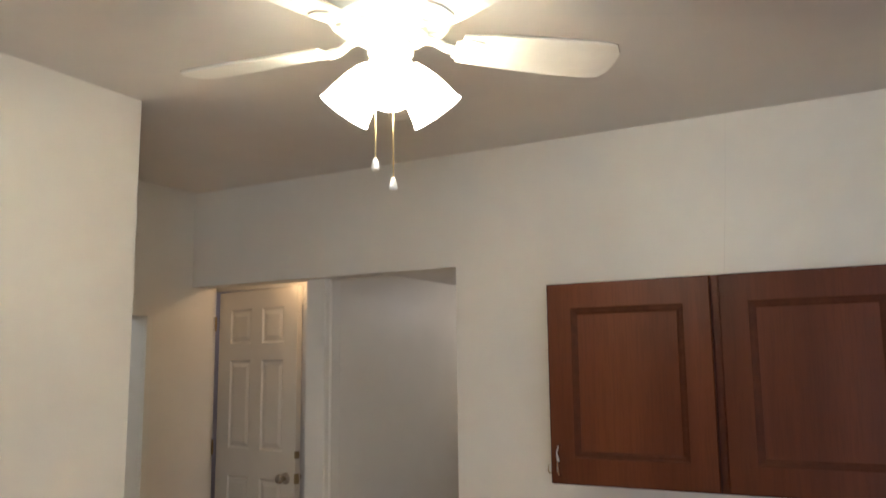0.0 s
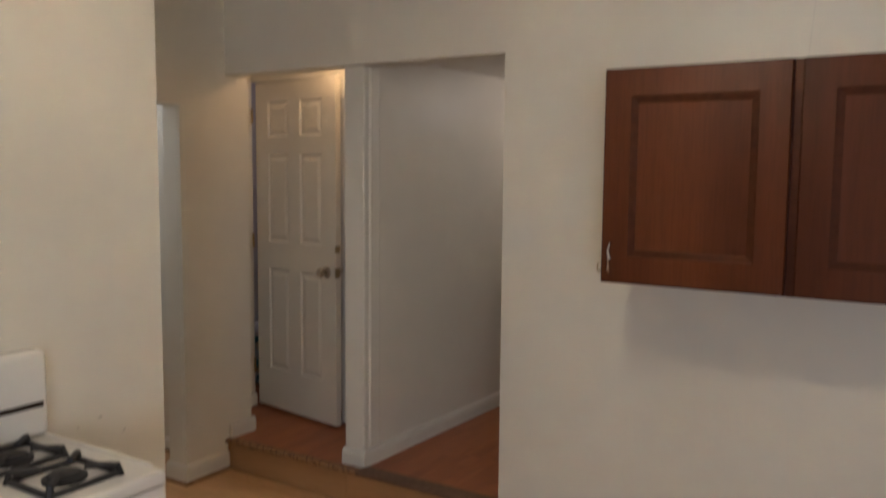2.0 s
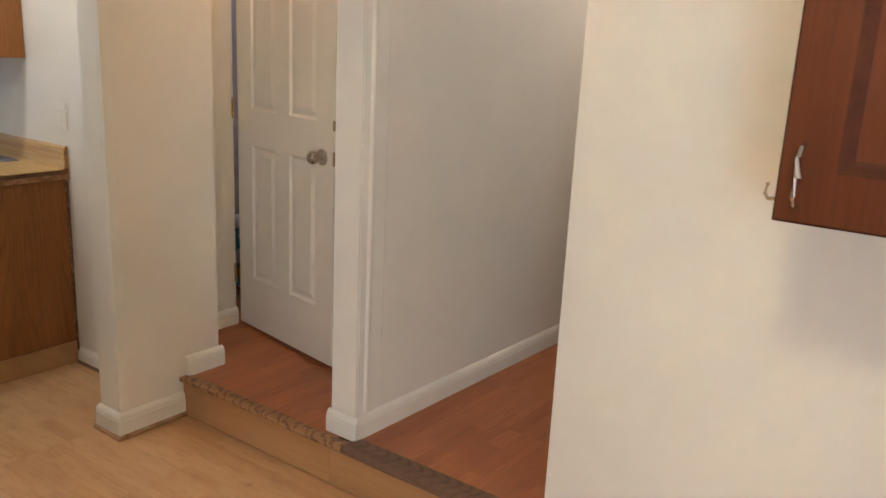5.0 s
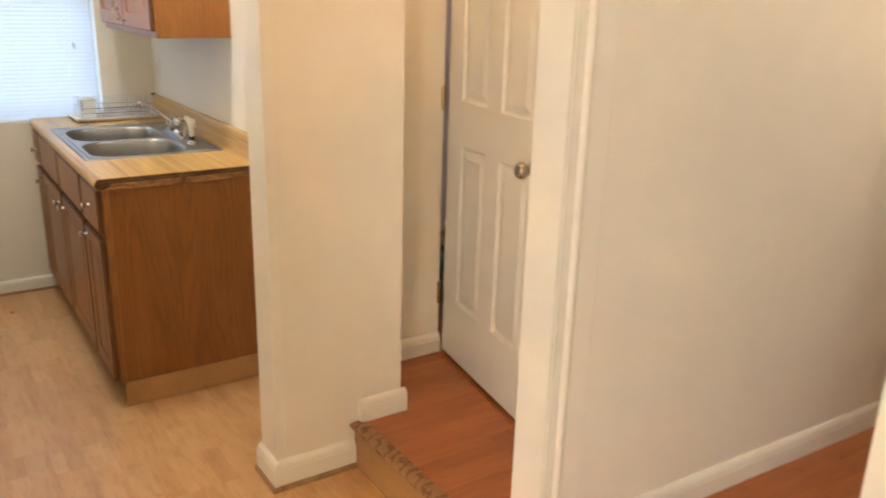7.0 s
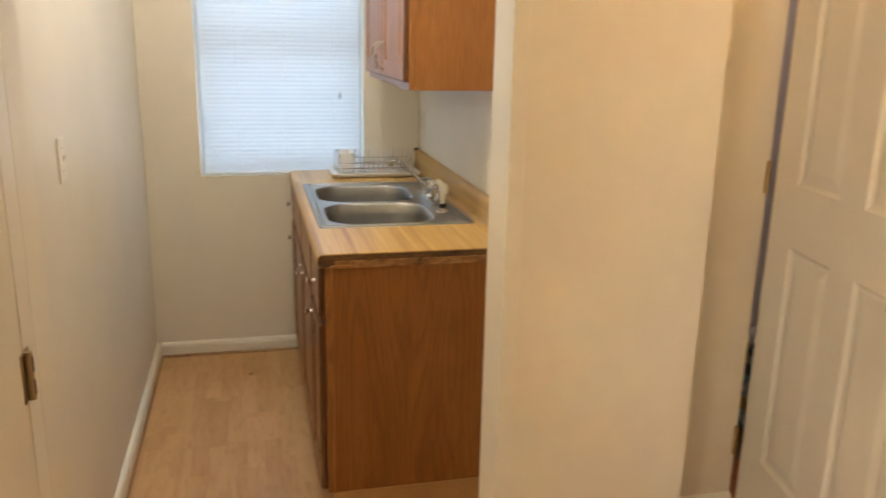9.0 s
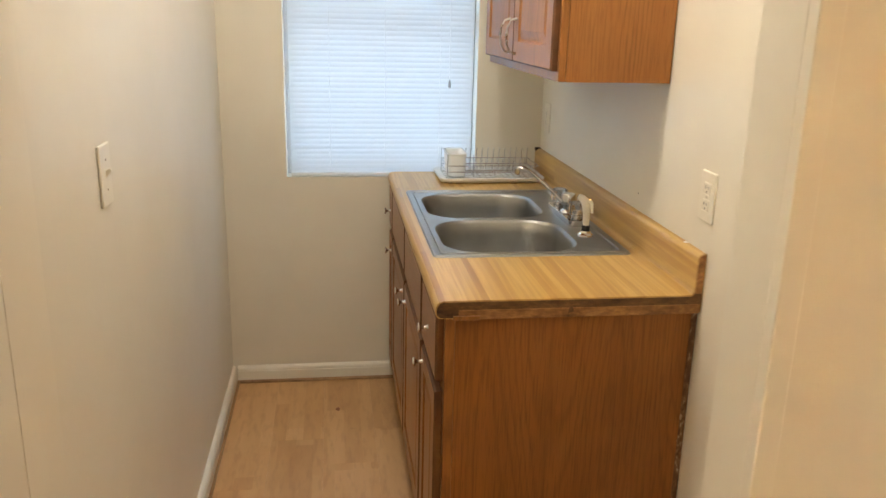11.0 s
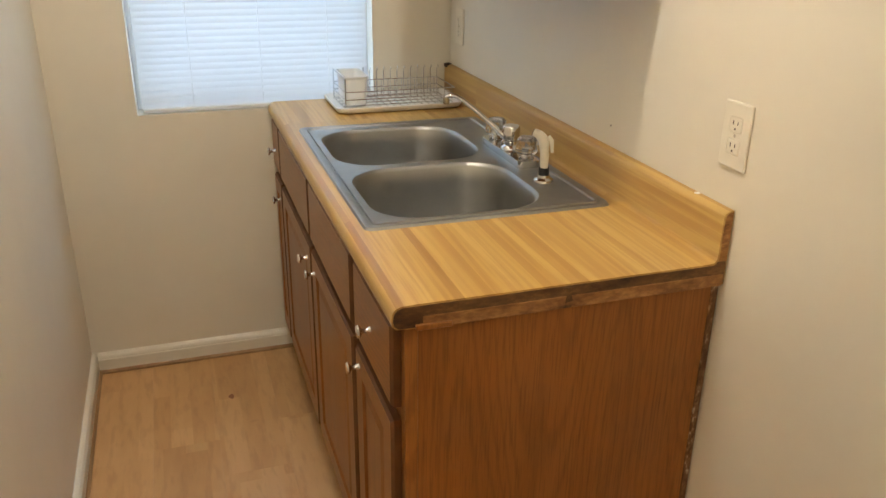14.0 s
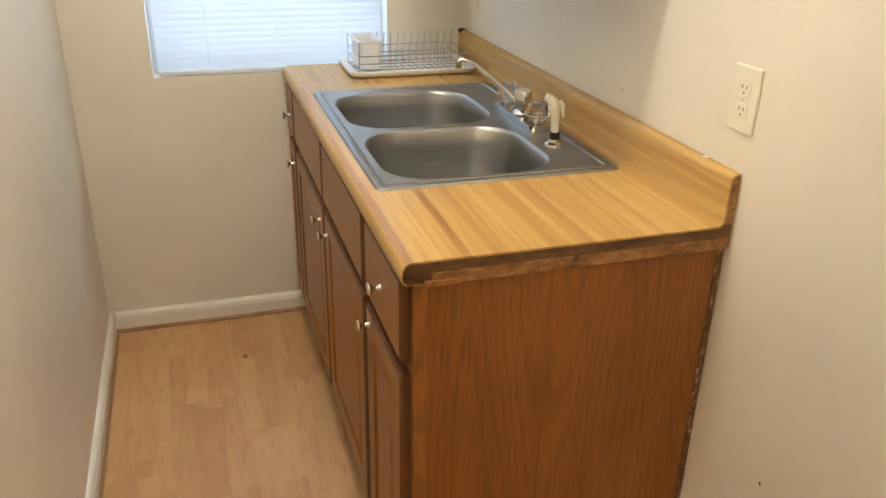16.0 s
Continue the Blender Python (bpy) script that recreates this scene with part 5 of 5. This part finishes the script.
# ---- planks: the near ones first ----
def planks(parent, x0, x1, y0, y1, z, along, width, length, material, seed):
    """Staggered boards with hairline joints; alike boards share one mesh."""
    rnd = random.Random(seed)
    meshes = {}
    a0, a1, b0, b1 = (x0, x1, y0, y1) if along == "x" else (y0, y1, x0, x1)
    row = b0
    while row < b1 - 0.004:
        w = min(width, b1 - row)
        s = a0 - rnd.uniform(0.1, 0.95) * length
        while s < a1 - 0.004:
            p, q = max(s, a0), min(s + length, a1)
            if q - p > 0.03:
                key = (round(q - p, 3), round(w, 3))
                if key not in meshes:
                    lx, ly = (key if along == "x" else key[::-1])
                    g = 0.0001
                    me = bpy.data.meshes.new("plank")
                    bm = bmesh.new()
                    lo = [bm.verts.new(v) for v in ((g, g, -0.012), (lx - g, g, -0.012), (lx - g, ly - g, -0.012), (g, ly - g, -0.012))]
                    mi = [bm.verts.new(v) for v in ((g, g, -0.0003), (lx - g, g, -0.0003), (lx - g, ly - g, -0.0003), (g, ly - g, -0.0003))]
                    e = g + 0.0004
                    hi = [bm.verts.new(v) for v in ((e, e, 0), (lx - e, e, 0), (lx - e, ly - e, 0), (e, ly - e, 0))]
                    for u, v in ((lo, mi), (mi, hi)):
                        for i in range(4):
                            bm.faces.new((u[i], u[(i + 1) % 4], v[(i + 1) % 4], v[i]))
                    bm.faces.new(hi)
                    bm.to_mesh(me)
                    bm.free()
                    me.materials.append(material)
                    meshes[key] = me
                ob = new("plank", meshes[key])
                ob.location = (p, row, z) if along == "x" else (row, p, z)
                ob.parent = parent
            s += length
        row += width


planks(floor, WIN_X, CXB, KL_Y, WY, 0.0, "x", 0.192, 1.21, M_LAM, 3)
planks(floor, CXB, STOVE_X, STOVE_END, WY - 0.024, 0.0, "x", 0.192, 1.21, M_LAM, 4)
planks(floor, STOVE_X, RIGHT_X, BACK_Y, WY - 0.001, 0.0, "x", 0.192, 1.21, M_LAM, 5)
planks(floor_raised, ALC_X - 0.3, PART_X0 + 0.05, 4.823, 6.5, STEP, "y", 0.192, 1.21, M_RED, 6)
planks(floor_raised, PART_X0 + 0.05, HALL_X, 4.869, 7.5, STEP, "y", 0.192, 1.21, M_RED, 7)
